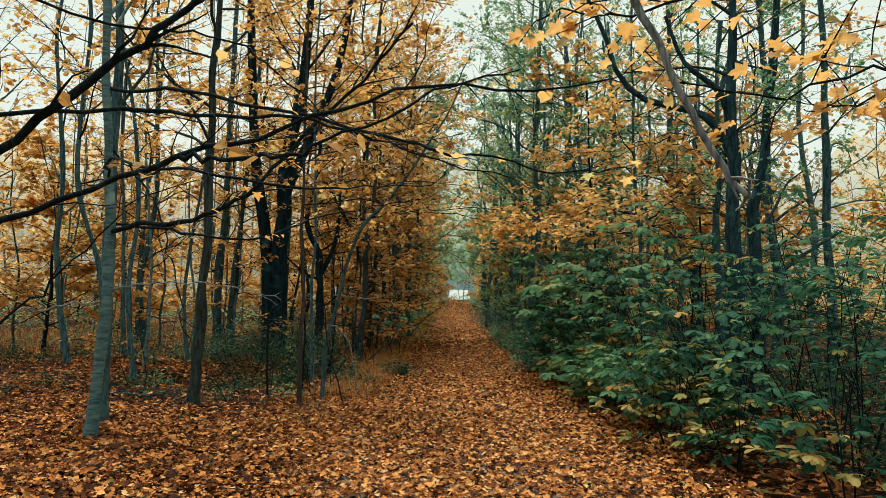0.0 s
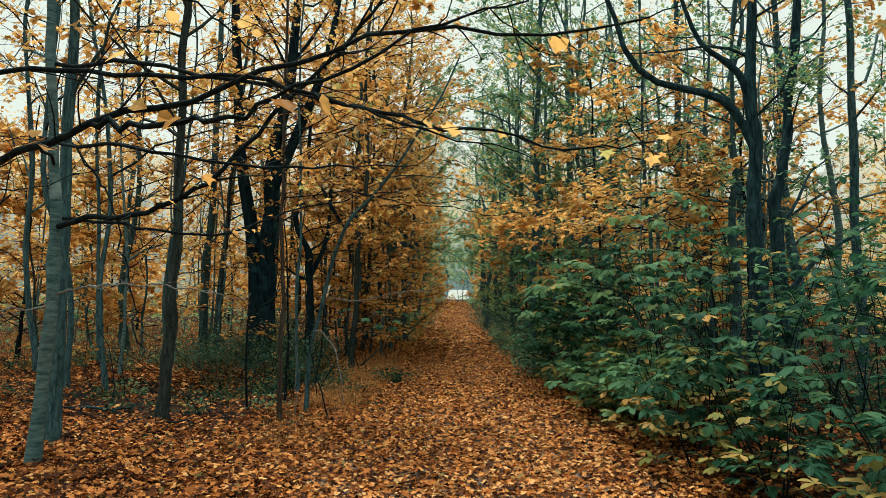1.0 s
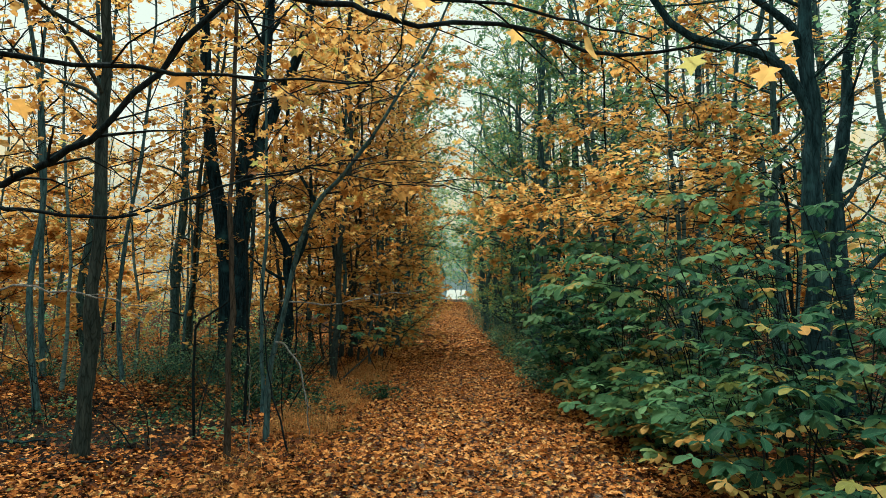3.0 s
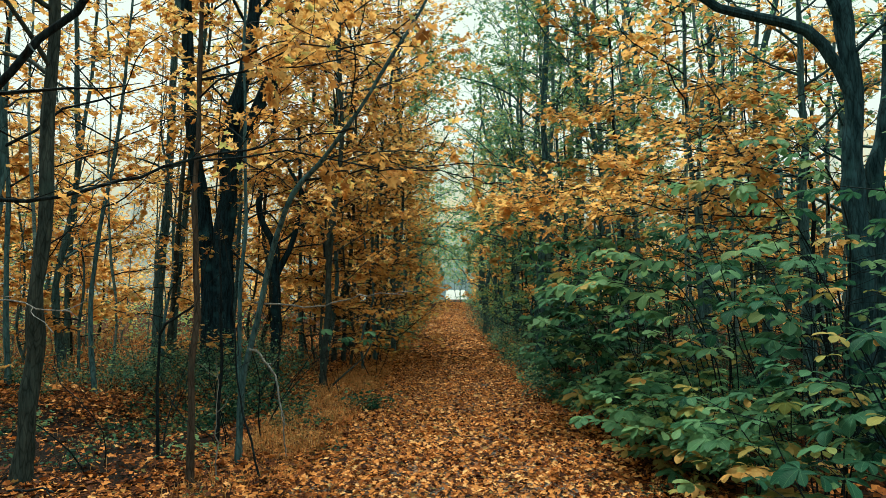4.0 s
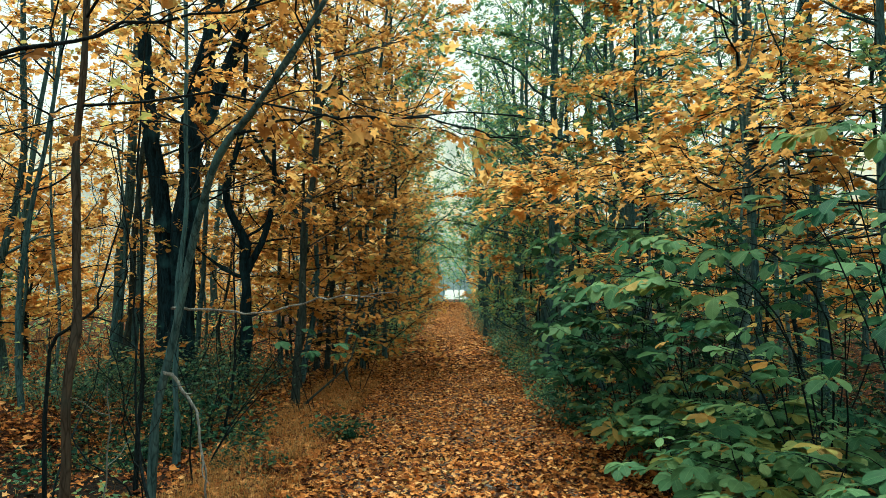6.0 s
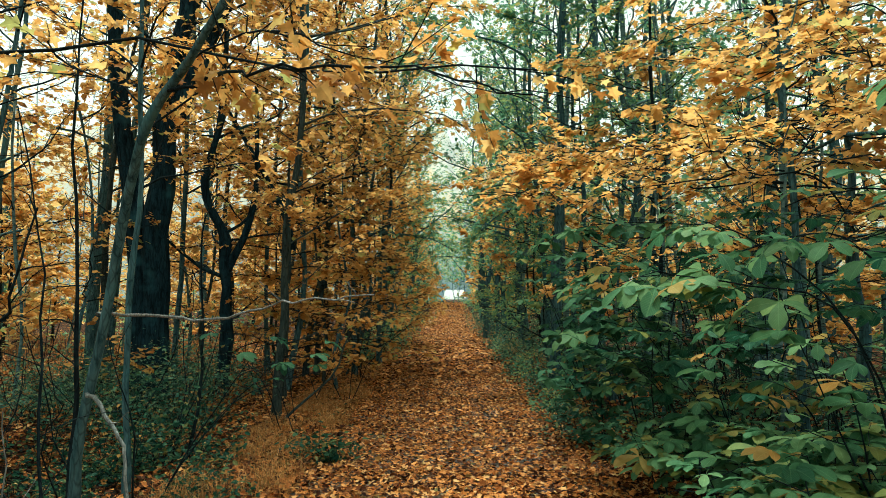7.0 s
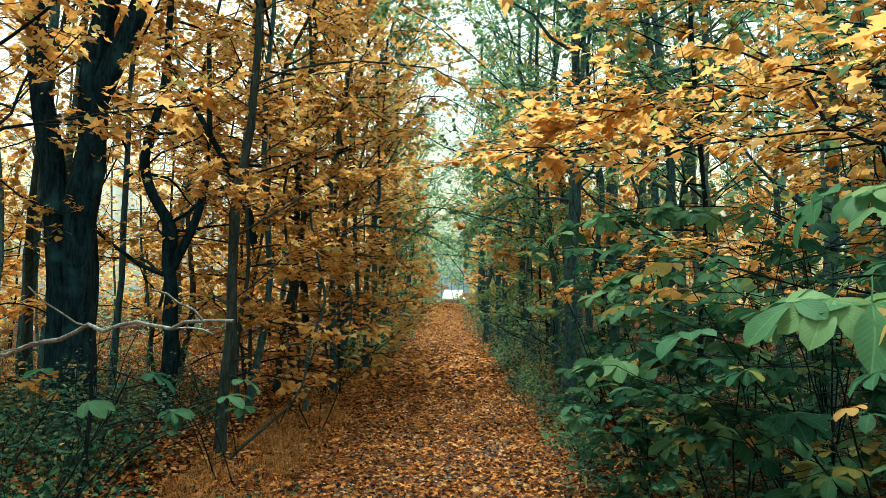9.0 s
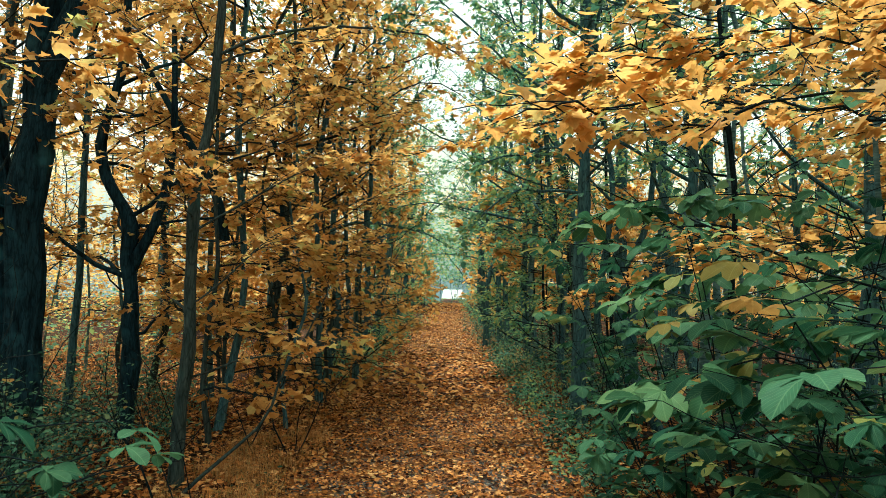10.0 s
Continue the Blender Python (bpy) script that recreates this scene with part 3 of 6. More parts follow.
def straight(x, y, h, dx=0.0, dy=0.0, kink=0.05, seed=0):
    """A trunk's line from the ground up to h, leaning by dx, dy at its top."""
    rng = np.random.default_rng(seed + 900)
    z0 = float(land(x, y))
    out = [(x, y, z0)]
    for s in (0.15, 0.35, 0.6, 0.8, 1.0):
        out.append((x + dx * s + rng.normal() * kink, y + dy * s + rng.normal() * kink, z0 + h * s))
    return out

# ---------------------------------------------------------------- standing trees beside the path, left
def g(x, y):
    return float(land(x, y))


tree("tree", "slim tree with smooth pale grey-green bark and bare lower branches", "tree",
     [(-4.06, 8.85, g(-4.06, 8.85)), (-3.98, 8.85, 1.2), (-3.93, 8.85, 2.3), (-4.03, 8.85, 3.2), (-4.11, 8.85, 4.66), (-4.25, 8.95, 7.5), (-4.3, 9.1, 10.5)], 0.064, 0.03, M_BARK_PALE,
     M_LEAF_ORANGE, limbs=9, limb_z=(4.2, 10.0), limb_len=2.0, rise=0.7, twigs=6, twig_len=0.7, leaves=1.5, blade=MAPLE_FAIR, leaf_size=0.098, seed=11,
     extra=[dict(line=[(-3.95, 8.85, 2.3), (-3.47, 8.6, 2.38), (-3.04, 8.4, 2.36), (-2.6, 8.3, 2.48), (-2.24, 8.28, 2.62), (-1.79, 8.3, 3.07), (-1.34, 8.3, 3.56), (-0.8, 8.2, 4.05), (-0.41, 8.2, 4.54)], r=0.036, r1=0.014, kink=0.5, twigs=18, twig_len=0.7, leaves=0.5, bark=M_BARK_TWIG, name="bare_limb"),
            dict(line=[(-3.95, 8.9, 2.4), (-3.35, 8.9, 2.36), (-2.8, 8.85, 2.28), (-2.22, 8.95, 2.25), (-1.82, 9.4, 2.52), (-1.27, 9.4, 2.63), (-0.95, 9.4, 2.72), (-0.42, 9.4, 2.8)], r=0.022, kink=0.5, twigs=15, twig_len=0.7, leaves=0.7, bark=M_BARK_TWIG, name="bare_limb"),
            dict(line=[(-4.0, 8.85, 1.58), (-3.5, 8.65, 1.7), (-2.9, 8.5, 1.73), (-2.3, 8.6, 1.66), (-1.9, 8.75, 1.58)], r=0.016, r1=0.003, kink=0.4, twigs=8, twig_len=0.5, leaves=0, bark=M_STICK, name="dead_limb"),
            dict(line=[(-4.05, 8.85, 4.0), (-2.4, 7.8, 3.6), (-0.55, 6.95, 3.0), (0.05, 6.8, 2.82), (0.9, 6.75, 2.66), (1.5, 6.7, 2.66)], r=0.026, twigs=18, twig_len=0.7, leaves=0.5, bark=M_BARK_TWIG, name="bare_limb"),
            dict(line=[(-4.0, 8.85, 2.95), (-3.2, 7.4, 2.85), (-2.46, 6.6, 2.64), (-1.91, 6.1, 2.52), (-1.4, 5.95, 2.41), (-0.83, 6.15, 2.38), (-0.57, 6.5, 2.48), (-0.1, 6.7, 2.5)], r=0.02, kink=0.5, twigs=15, twig_len=0.6, leaves=0.4, bark=M_BARK_TWIG, name="bare_limb"),
            dict(line=[(-4.03, 8.85, 3.3), (-3.54, 9.0, 2.74), (-3.1, 8.7, 1.8), (-2.78, 8.4, 1.02)], r=0.014, r1=0.006, twigs=4, twig_len=0.4, leaves=0, bark=M_BARK_TWIG, name="dead_limb"),
            dict(line=[(-3.98, 8.8, 1.5), (-4.6, 8.0, 1.35), (-5.2, 7.2, 1.0)], r=0.012, twigs=5, twig_len=0.5, leaves=0, bark=M_STICK, name="dead_limb")])
tree("tree", "slim tree with wet grey bark standing behind a paler one", "tree", straight(-4.62, 10.05, 11, 0.0, 0.2, 0.03, 3), 0.082, 0.03, M_BARK_GREY, M_LEAF_ORANGE,
     limbs=8, limb_z=(4.0, 10.5), limb_len=1.9, rise=0.7, twigs=6, leaves=2, blade=MAPLE_FAIR, leaf_size=0.098, seed=12)
tree("tree", "slender mossy-barked tree leaning slightly, with a swollen foot", "tree",
     [(-3.95, 11.45, g(-3.95, 11.45)), (-3.88, 11.45, 0.9), (-3.82, 11.4, 2.2), (-3.8, 11.4, 4.4), (-3.78, 11.4, 6.1), (-3.6, 11.5, 10.5)], 0.082, 0.035, M_BARK_MOSSY,
     M_LEAF_ORANGE, limbs=15, limb_z=(3.4, 10.2), limb_len=2.5, rise=0.5, twigs=9, leaves=11, blade=MAPLE_FAIR, leaf_size=0.098, seed=13)
tree("tree", "large old tree with dark furrowed bark and twin stems", "tree",
     [(-4.85, 19.2, g(-4.85, 19.2)), (-4.84, 19.2, 1.6), (-4.85, 19.2, 3.4), (-4.78, 19.2, 5.1), (-4.55, 19.2, 6.2), (-4.3, 19.3, 9.0), (-4.2, 19.4, 13.5)], 0.225, 0.08, M_BARK_DARK,
     M_LEAF_ORANGE, limbs=14, limb_z=(4.2, 13.0), limb_len=3.6, rise=0.55, twigs=12, twig_len=1.1, leaves=11, leaf_size=0.115, seed=14, sides=16, furrows=True,
     forks=[([(-5.1, 19.25, g(-5.1, 19.25) - 0.1), (-5.12, 19.25, 1.6), (-5.28, 19.2, 3.4), (-5.58, 19.15, 5.1), (-5.75, 19.0, 8.0), (-5.9, 18.9, 12.0)], 0.2, 0.08),
            ([(-4.85, 19.2, 4.2), (-4.1, 19.1, 5.9), (-3.3, 18.9, 8.0), (-2.9, 18.8, 11.0)], 0.15, 0.05)])
tree("tree", "thin young tree with a brown lower stem and grey top", "tree",
     [(-2.3, 11.4, g(-2.3, 11.4)), (-2.3, 11.4, 1.2), (-2.33, 11.45, 2.4), (-2.38, 11.5, 4.2), (-2.3, 11.6, 8.8)], 0.033, 0.014, M_BARK_BROWN,
     M_LEAF_ORANGE, limbs=17, limb_z=(3.2, 8.6), limb_len=2.3, rise=0.5, twigs=10, twig_len=0.7, leaves=10, toward=0.2, taper=0.15, blade=MAPLE_FAIR, leaf_size=0.098, seed=15)
tree("tree", "thin grey tree leaning over the path with broken pale branches", "tree",
     [(-2.15, 12.3, g(-2.15, 12.3)), (-2.06, 12.2, 0.9), (-1.74, 11.92, 2.1), (-1.38, 11.6, 2.75), (-0.95, 11.25, 3.15), (-0.35, 11.0, 3.9), (0.1, 10.9, 4.8)], 0.034, 0.011, M_BARK_GREY,
     M_LEAF_ORANGE, stout=0.35, limbs=6, limb_z=(2.6, 4.7), limb_len=1.3, rise=0.4, twigs=6, twig_len=0.6, leaves=3, blade=MAPLE_FAIR, leaf_size=0.098, seed=16,
     extra=[dict(line=[(-1.95, 12.1, 1.62), (-1.75, 12.5, 1.6), (-1.4, 12.6, 1.58), (-0.95, 12.35, 1.68), (-0.55, 12.05, 1.72), (-0.22, 11.72, 1.75)], kink=0.25, r=0.013, twigs=5, twig_len=0.3, leaves=0, bark=M_STICK, wob=0.006, name="dead_limb"),
            dict(line=[(-2.02, 12.15, 1.15), (-1.85, 12.0, 1.1), (-1.65, 11.9, 0.85), (-1.55, 11.8, 0.5), (-1.5, 11.8, 0.12)], kink=0.3, r=0.016, r1=0.007, twigs=3, twig_len=0.25, leaves=0, bark=M_STICK, name="broken_branch", label="bleached broken branch hanging down", wob=0.006),
            dict(line=[(-1.3, 11.52, 2.82), (-0.8, 11.4, 2.9), (0.0, 11.3, 2.86), (0.6, 11.4, 2.75)], r=0.012, twigs=9, twig_len=0.6, leaves=2, bark=M_BARK_TWIG)])
tree("tree", "young maple with a brown stem under orange leaves", "tree",
     [(-2.45, 18.0, g(-2.45, 18.0)), (-2.38, 17.95, 1.3), (-2.35, 17.95, 2.3), (-2.25, 17.95, 3.6), (-2.15, 17.95, 4.9), (-2.2, 18.0, 8.0), (-1.9, 18.0, 11.5)], 0.066, 0.025, M_BARK_MOSSY,
     M_LEAF_ORANGE, limbs=28, limb_z=(1.2, 11.2), limb_len=2.3, rise=0.38, twigs=13, twig_len=0.8, leaves=10, toward=0.0, taper=0.15, blade=MAPLE_FAIR, leaf_size=0.098, stout=0.5, seed=17)
tree("tree", "dark maple with a lyre-shaped fork and orange leaves", "tree",
     [(-3.95, 19.9, g(-3.95, 19.9)), (-3.9, 19.9, 1.2), (-3.9, 19.85, 2.2), (-4.0, 19.8, 2.9), (-4.25, 19.7, 3.6), (-4.0, 19.6, 5.0), (-3.9, 19.5, 6.5)], 0.11, 0.04, M_BARK_DARK,
     M_LEAF_ORANGE, limbs=16, limb_z=(1.5, 6.3), limb_len=2.4, rise=0.25, twigs=10, twig_len=0.8, leaves=11, blade=MAPLE_FAIR, leaf_size=0.098, seed=18,
     forks=[([(-3.9, 19.85, 2.2), (-3.55, 19.8, 2.9), (-3.4, 19.8, 3.8), (-3.45, 19.8, 5.5)], 0.075, 0.03),
            ([(-2.9, 20.4, 2.6), (-3.0, 20.3, 3.2), (-3.5, 20.1, 4.2), (-4.2, 20.0, 5.4)], 0.07, 0.03)])
tree("tree", "straight thin grey stem close to a large dark trunk", "tree", straight(-2.75, 14.2, 8.0, -0.1, 0.2, 0.04, 4), 0.03, 0.014, M_BARK_GREY, M_LEAF_ORANGE,
     stout=0.6, limbs=18, limb_z=(2.6, 7.8), limb_len=2.0, rise=0.4, twigs=9, twig_len=0.7, leaves=10, blade=MAPLE_FAIR, leaf_size=0.098, seed=19)
# A dark double trunk; grey bark paints haze over it.
tree("tree", "double tree standing deeper in the wood, bark greyed as haze", "tree", straight(-7.7, 22.5, 14, 0.2, 0.3, 0.06, 5), 0.13, 0.05, M_BARK_GREY, M_LEAF_ORANGE,
     limbs=12, limb_z=(3.0, 13.5), limb_len=3.2, rise=0.5, twigs=10, twig_len=1.0, leaves=11, leaf_size=0.12, seed=20,
     forks=[([(-7.3, 22.4, 0.0), (-7.2, 22.4, 2.0), (-6.9, 22.3, 5.0), (-6.4, 22.0, 10.0)], 0.11, 0.04)])
for k, (x, y, h, r, dx, bark) in enumerate([(-9.2, 20.9, 13, 0.085, 0.2, M_BARK_GREY), (-7.8, 16.9, 11, 0.05, -0.1, M_BARK_GREY), (-6.3, 14.4, 12, 0.05, -0.9, M_BARK_GREY), (-6.93, 14.2, 12, 0.055, -1.2, M_BARK_GREY),
                                            (-8.6, 16.0, 12, 0.06, -0.8, M_BARK_GREY), (-11.0, 24.0, 13, 0.085, 0.3, M_BARK_GREY), (-3.0, 23.2, 11, 0.055, 0.1, M_BARK_MOSSY), (-3.9, 33.0, 14, 0.12, 0.2, M_BARK_DARK),
                                            (-3.5, 41.5, 15, 0.17, 0.1, M_BARK_DARK), (-3.4, 26.5, 12, 0.09, 0.1, M_BARK_DARK), (-6.4, 17.2, 9, 0.045, 0.4, M_BARK_GREY)]):
    tree("tree", "tall slim woodland tree with orange autumn leaves", "tree", straight(x, y, h, dx, 0.1, 0.17, 30 + k), r, r * 0.35, bark, M_LEAF_ORANGE, blade=CLUMP if y > 24 else MAPLE_MID,
         limbs=13, limb_z=(2.6 if y > 20 else 3.6, h - 0.5), limb_len=2.6, rise=0.45, twigs=9, twig_len=0.9, leaves=3.5 if x < -6 and y < 20 else 9, lod=y > 24, leaf_size=0.12, seed=40 + k, group="slim trees deeper in the wood")

# thin stems crowding the wood behind, few leaves on them
rng_pole = np.random.default_rng(91)
for k in range(15):
    y = rng_pole.uniform(14.5, 30.0)
    x = -rng_pole.uniform(0.24, 0.62) * (y - 2.0) - 0.6
    h, r = rng_pole.uniform(6.5, 11.5), rng_pole.uniform(0.018, 0.034)
    tree("slim_tree", "thin grey woodland tree with sparse orange leaves", "tree", straight(x, y, h, rng_pole.normal() * 0.5, rng_pole.normal() * 0.3, 0.1, 700 + k), r, r * 0.35, M_BARK_PALE, M_LEAF_ORANGE, blade=MAPLE_MID,
         limbs=12, limb_z=(2.0, h - 0.3), limb_len=1.6, rise=0.3, twigs=6, twig_len=0.7, leaves=2, leaf_size=0.1, tilt=0.22, seed=720 + k, lod=True, sides=7, sides_limb=4, group="thin trees crowding the wood")

# the tree out of view whose bare branches hang into it
tree("tree", "dark tree reaching bare branches across the path", "tree", straight(-4.5, 5.4, 9.5, 0.2, 0.1, 0.04, 6), 0.1, 0.03, M_BARK_DARK, M_LEAF_ORANGE,
     limbs=6, limb_z=(4.5, 9.2), limb_len=2.2, rise=0.6, twigs=6, leaves=1.5, seed=21,
     extra=[dict(line=[(-4.45, 5.4, 1.75), (-3.5, 5.8, 2.03), (-2.81, 5.9, 2.21), (-2.09, 5.6, 2.39), (-1.7, 5.5, 2.5), (-1.2, 5.5, 2.63), (-0.68, 5.5, 2.81), (-0.2, 5.45, 2.93), (0.45, 5.4, 2.92), (1.1, 5.4, 2.99)], r=0.032, r1=0.006, kink=0.5, twigs=20, twig_len=0.7, leaves=0.4, bark=M_BARK_TWIG, name="bare_limb"),
            dict(line=[(-1.7, 5.5, 2.5), (-1.45, 5.4, 2.47), (-1.12, 5.3, 2.46), (-0.87, 5.22, 2.48), (-0.47, 5.15, 2.6), (0.09, 5.1, 2.85), (0.5, 5.05, 2.95)], r=0.022, kink=0.4, twigs=15, twig_len=0.55, leaves=0.4, bark=M_BARK_TWIG, name="bare_limb"),
            dict(line=[(-4.45, 5.4, 2.7), (-3.32, 6.1, 2.95), (-2.29, 5.9, 2.9), (-1.68, 5.8, 2.86), (-1.08, 5.85, 2.85), (-0.74, 5.9, 2.8), (-0.39, 5.9, 2.68), (-0.05, 5.9, 2.58), (0.57, 5.9, 2.44)], r=0.024, kink=0.4, twigs=17, twig_len=0.6, leaves=0.4, bark=M_BARK_TWIG, name="bare_limb"),
            dict(line=[(-4.4, 5.4, 4.1), (-2.98, 6.9, 3.99), (-2.16, 7.0, 3.94), (-1.59, 7.0, 3.65), (-1.11, 7.0, 3.23), (-0.6, 7.1, 2.9)], r=0.016, kink=0.5, twigs=15, twig_len=0.6, leaves=0.5, bark=M_BARK_TWIG, name="bare_limb"),
            dict(line=[(-4.45, 5.4, 1.3), (-3.0, 4.7, 1.85), (-2.19, 4.6, 2.41), (-1.65, 4.6, 2.85), (-1.3, 4.6, 3.12), (-0.6, 4.6, 3.7)], r=0.036, r1=0.015, twigs=10, twig_len=0.7, leaves=0.4, bark=M_BARK_TWIG, name="bare_limb"),
            dict(line=[(-4.4, 5.4, 0.9), (-3.2, 5.3, 1.1), (-2.4, 5.2, 1.6), (-1.9, 5.2, 2.1)], r=0.016, twigs=5, twig_len=0.5, leaves=0, bark=M_BARK_TWIG, name="bare_limb")])

# leaning dead stems and sticks on the left
def stick(label, pts, r0, r1, mat, seed, name="dead_stem", category="stick", twigs=3):
    rng = np.random.default_rng(seed)
    ln = bend(np.asarray(pts, float) - np.array(pts[0]), 14)
    ln[1:] += rng.normal(size=ln[1:].shape) * 0.01
    limb, pieces, _, _ = limb_with_twigs(rng, ln, r0, r1, twigs, 0.5, 0, sides=7, start=0.3, level=False)
    ob = tagged(new(name, mesh_of(name, limb[0], [limb[1]], [mat])), label, category)
    for v, f in pieces:
        part("twig", mesh_of("twig", v, [f], [mat]), ob)
    ob.location = pts[0]
    return ob


stick("thin dark whip with a few bare twigs", [(-2.7, 13.2, g(-2.7, 13.2) - 0.03), (-2.68, 13.2, 0.65), (-2.71, 13.2, 1.25), (-2.71, 13.2, 1.97), (-2.79, 13.2, 3.08), (-2.77, 13.2, 4.21)], 0.024, 0.007, M_BARK_TWIG, 61, "bare_whip", "stem", 8)
stick("thin curved dark whip with bare twigs", [(-1.6, 11.35, g(-1.6, 11.35) - 0.03), (-1.73, 11.4, 0.38), (-1.86, 11.5, 0.63), (-1.96, 11.6, 0.97), (-2.03, 11.7, 1.53), (-2.13, 11.8, 2.06), (-2.37, 11.9, 2.83)], 0.012, 0.004, M_BARK_TWIG, 62, "bare_whip", "stem", 6)
stick("thin pale whip standing in the leaves", [(-2.14, 11.6, g(-2.14, 11.6) - 0.03), (-2.14, 11.6, 0.5), (-2.15, 11.6, 1.11)], 0.008, 0.003, M_STICK, 63, "bare_whip", "stem", 3)
stick("crooked dark whip among the brambles", [(-2.74, 15.5, g(-2.74, 15.5) - 0.03), (-2.6, 15.5, 0.8), (-2.61, 15.5, 1.43), (-2.65, 15.5, 2.38), (-2.46, 15.4, 2.86)], 0.02, 0.006, M_BARK_TWIG, 64, "bare_whip", "stem", 6)
stick("thin dark stem with a long bowed side branch", [(-3.1, 12.5, g(-3.1, 12.5) - 0.03), (-3.12, 12.5, 0.75), (-3.12, 12.5, 1.3), (-2.87, 12.4, 1.48), (-2.69, 12.35, 1.59), (-2.59, 12.3, 1.83), (-2.5, 12.3, 2.3)], 0.02, 0.006, M_BARK_TWIG, 65, "bare_whip", "stem", 4)
stick("fallen branch propped up beside the path", [(-2.3, 17.6, g(-2.3, 17.6) - 0.02), (-2.05, 17.8, 0.22), (-1.65, 18.1, 0.6), (-1.48, 18.4, 1.15), (-1.3, 18.6, 1.5), (-1.15, 18.9, 2.0)], 0.021, 0.006, M_BARK_MOSSY, 7, "fallen_branch", "branch", 6)
stick("dead branch lying on the fallen leaves", [(-4.6, 11.3, g(-4.6, 11.3) + 0.05), (-4.0, 11.0, g(-4.0, 11.0) + 0.06), (-3.3, 10.9, g(-3.3, 10.9) + 0.14)], 0.025, 0.008, M_BARK_TWIG, 8, "fallen_branch", "branch", 4)
stick("dead branch lying on the fallen leaves", [(-6.2, 11.9, g(-6.2, 11.9) + 0.04), (-5.3, 11.7, g(-5.3, 11.7) + 0.06), (-4.6, 11.9, g(-4.6, 11.9) + 0.1)], 0.035, 0.01, M_BARK_DARK, 9, "fallen_branch", "branch", 4)

# ---------------------------------------------------------------- trees, right
tree("tree", "big forked tree with dark grey bark and a crooked limb", "tree",
     [(4.75, 12.9, g(4.75, 12.9)), (4.75, 12.9, 1.5), (4.7, 12.9, 2.9), (4.78, 12.9, 3.7), (4.7, 13.0, 5.0), (4.85, 13.05, 6.5), (4.6, 13.1, 9.5)], 0.14, 0.05, M_BARK_SLATE,
     M_LEAF_MIXED, limbs=9, limb_z=(4.5, 9.3), limb_len=2.8, rise=0.5, twigs=12, twig_len=1.0, leaves=14, leaf_size=0.085, blade=CLUMP, seed=22, sides=14, furrows=True,
     forks=[([(4.76, 12.9, 4.0), (4.5, 12.9, 4.55), (4.21, 12.9, 4.85), (3.72, 12.9, 4.98), (3.15, 12.9, 5.15), (2.75, 12.9, 5.6), (2.5, 12.9, 6.4), (2.0, 12.9, 7.4)], 0.07, 0.028),
            ([(4.73, 12.95, 4.7), (4.55, 12.9, 5.2), (4.3, 12.9, 5.45), (3.9, 12.9, 5.8), (3.6, 12.9, 6.6)], 0.06, 0.025)])
tree("tree", "tall tree with dark grey bark and sparse green leaves", "tree",
     [(5.35, 13.4, g(5.35, 13.4)), (5.3, 13.4, 1.5), (5.28, 13.4, 3.0), (5.36, 13.4, 3.7), (5.55, 13.5, 4.6), (5.7, 13.5, 6.0), (6.1, 13.6, 10.5)], 0.12, 0.05, M_BARK_SLATE,
     M_LEAF_MIXED, limbs=11, limb_z=(3.0, 10.0), limb_len=2.6, rise=0.45, twigs=11, twig_len=1.0, leaves=14, leaf_size=0.085, blade=CLUMP, seed=23,
     forks=[([(5.3, 13.4, 1.6), (5.9, 13.4, 2.3), (6.8, 13.4, 2.9)], 0.05, 0.02)])
tree("tree", "slim grey tree behind the bushes", "tree", straight(6.6, 13.5, 11, 0.1, 0.1, 0.04, 8), 0.085, 0.03, M_BARK_GREY, M_LEAF_MIXED,
     limbs=10, limb_z=(3.5, 10.5), limb_len=2.2, rise=0.5, twigs=11, leaves=14, leaf_size=0.085, blade=CLUMP, seed=24)
tree("tree", "tall straight tree with grey cracked bark at the path's edge", "tree",
     [(2.05, 21.6, g(2.05, 21.6)), (2.08, 21.6, 1.8), (2.15, 21.6, 3.5), (2.2, 21.6, 6.0), (2.3, 21.7, 10.0), (2.3, 21.7, 14.0)], 0.105, 0.05, M_BARK_GREY,
     M_LEAF_MIXED, limbs=18, limb_z=(3.2, 13.6), limb_len=3.2, rise=0.4, twigs=12, twig_len=0.95, leaves=22, leaf_size=0.1, blade=CLUMP, seed=25, sides=12)
tree("tree", "grey tree with a dark fork behind the path-side bushes", "tree", straight(4.0, 27.0, 13, -0.1, 0.2, 0.06, 9), 0.17, 0.06, M_BARK_GREY, M_LEAF_ORANGE, blade=CLUMP,
     limbs=14, limb_z=(3.0, 12.5), limb_len=2.8, rise=0.4, twigs=10, leaves=10, leaf_size=0.12, seed=26,
     forks=[([(4.0, 27.0, 2.6), (4.5, 26.9, 3.6), (4.7, 26.8, 5.5), (4.9, 26.8, 8.0)], 0.09, 0.04)])
tree("tree", "small straight tree with pale grey bark among the bushes", "tree", straight(3.75, 15.2, 8.0, -0.2, 0.1, 0.04, 10), 0.045, 0.016, M_BARK_GREY, M_LEAF_YELLOW,
     limbs=19, limb_z=(2.4, 7.7), limb_len=2.0, rise=0.2, twigs=8, twig_len=0.6, leaves=8, seed=27)
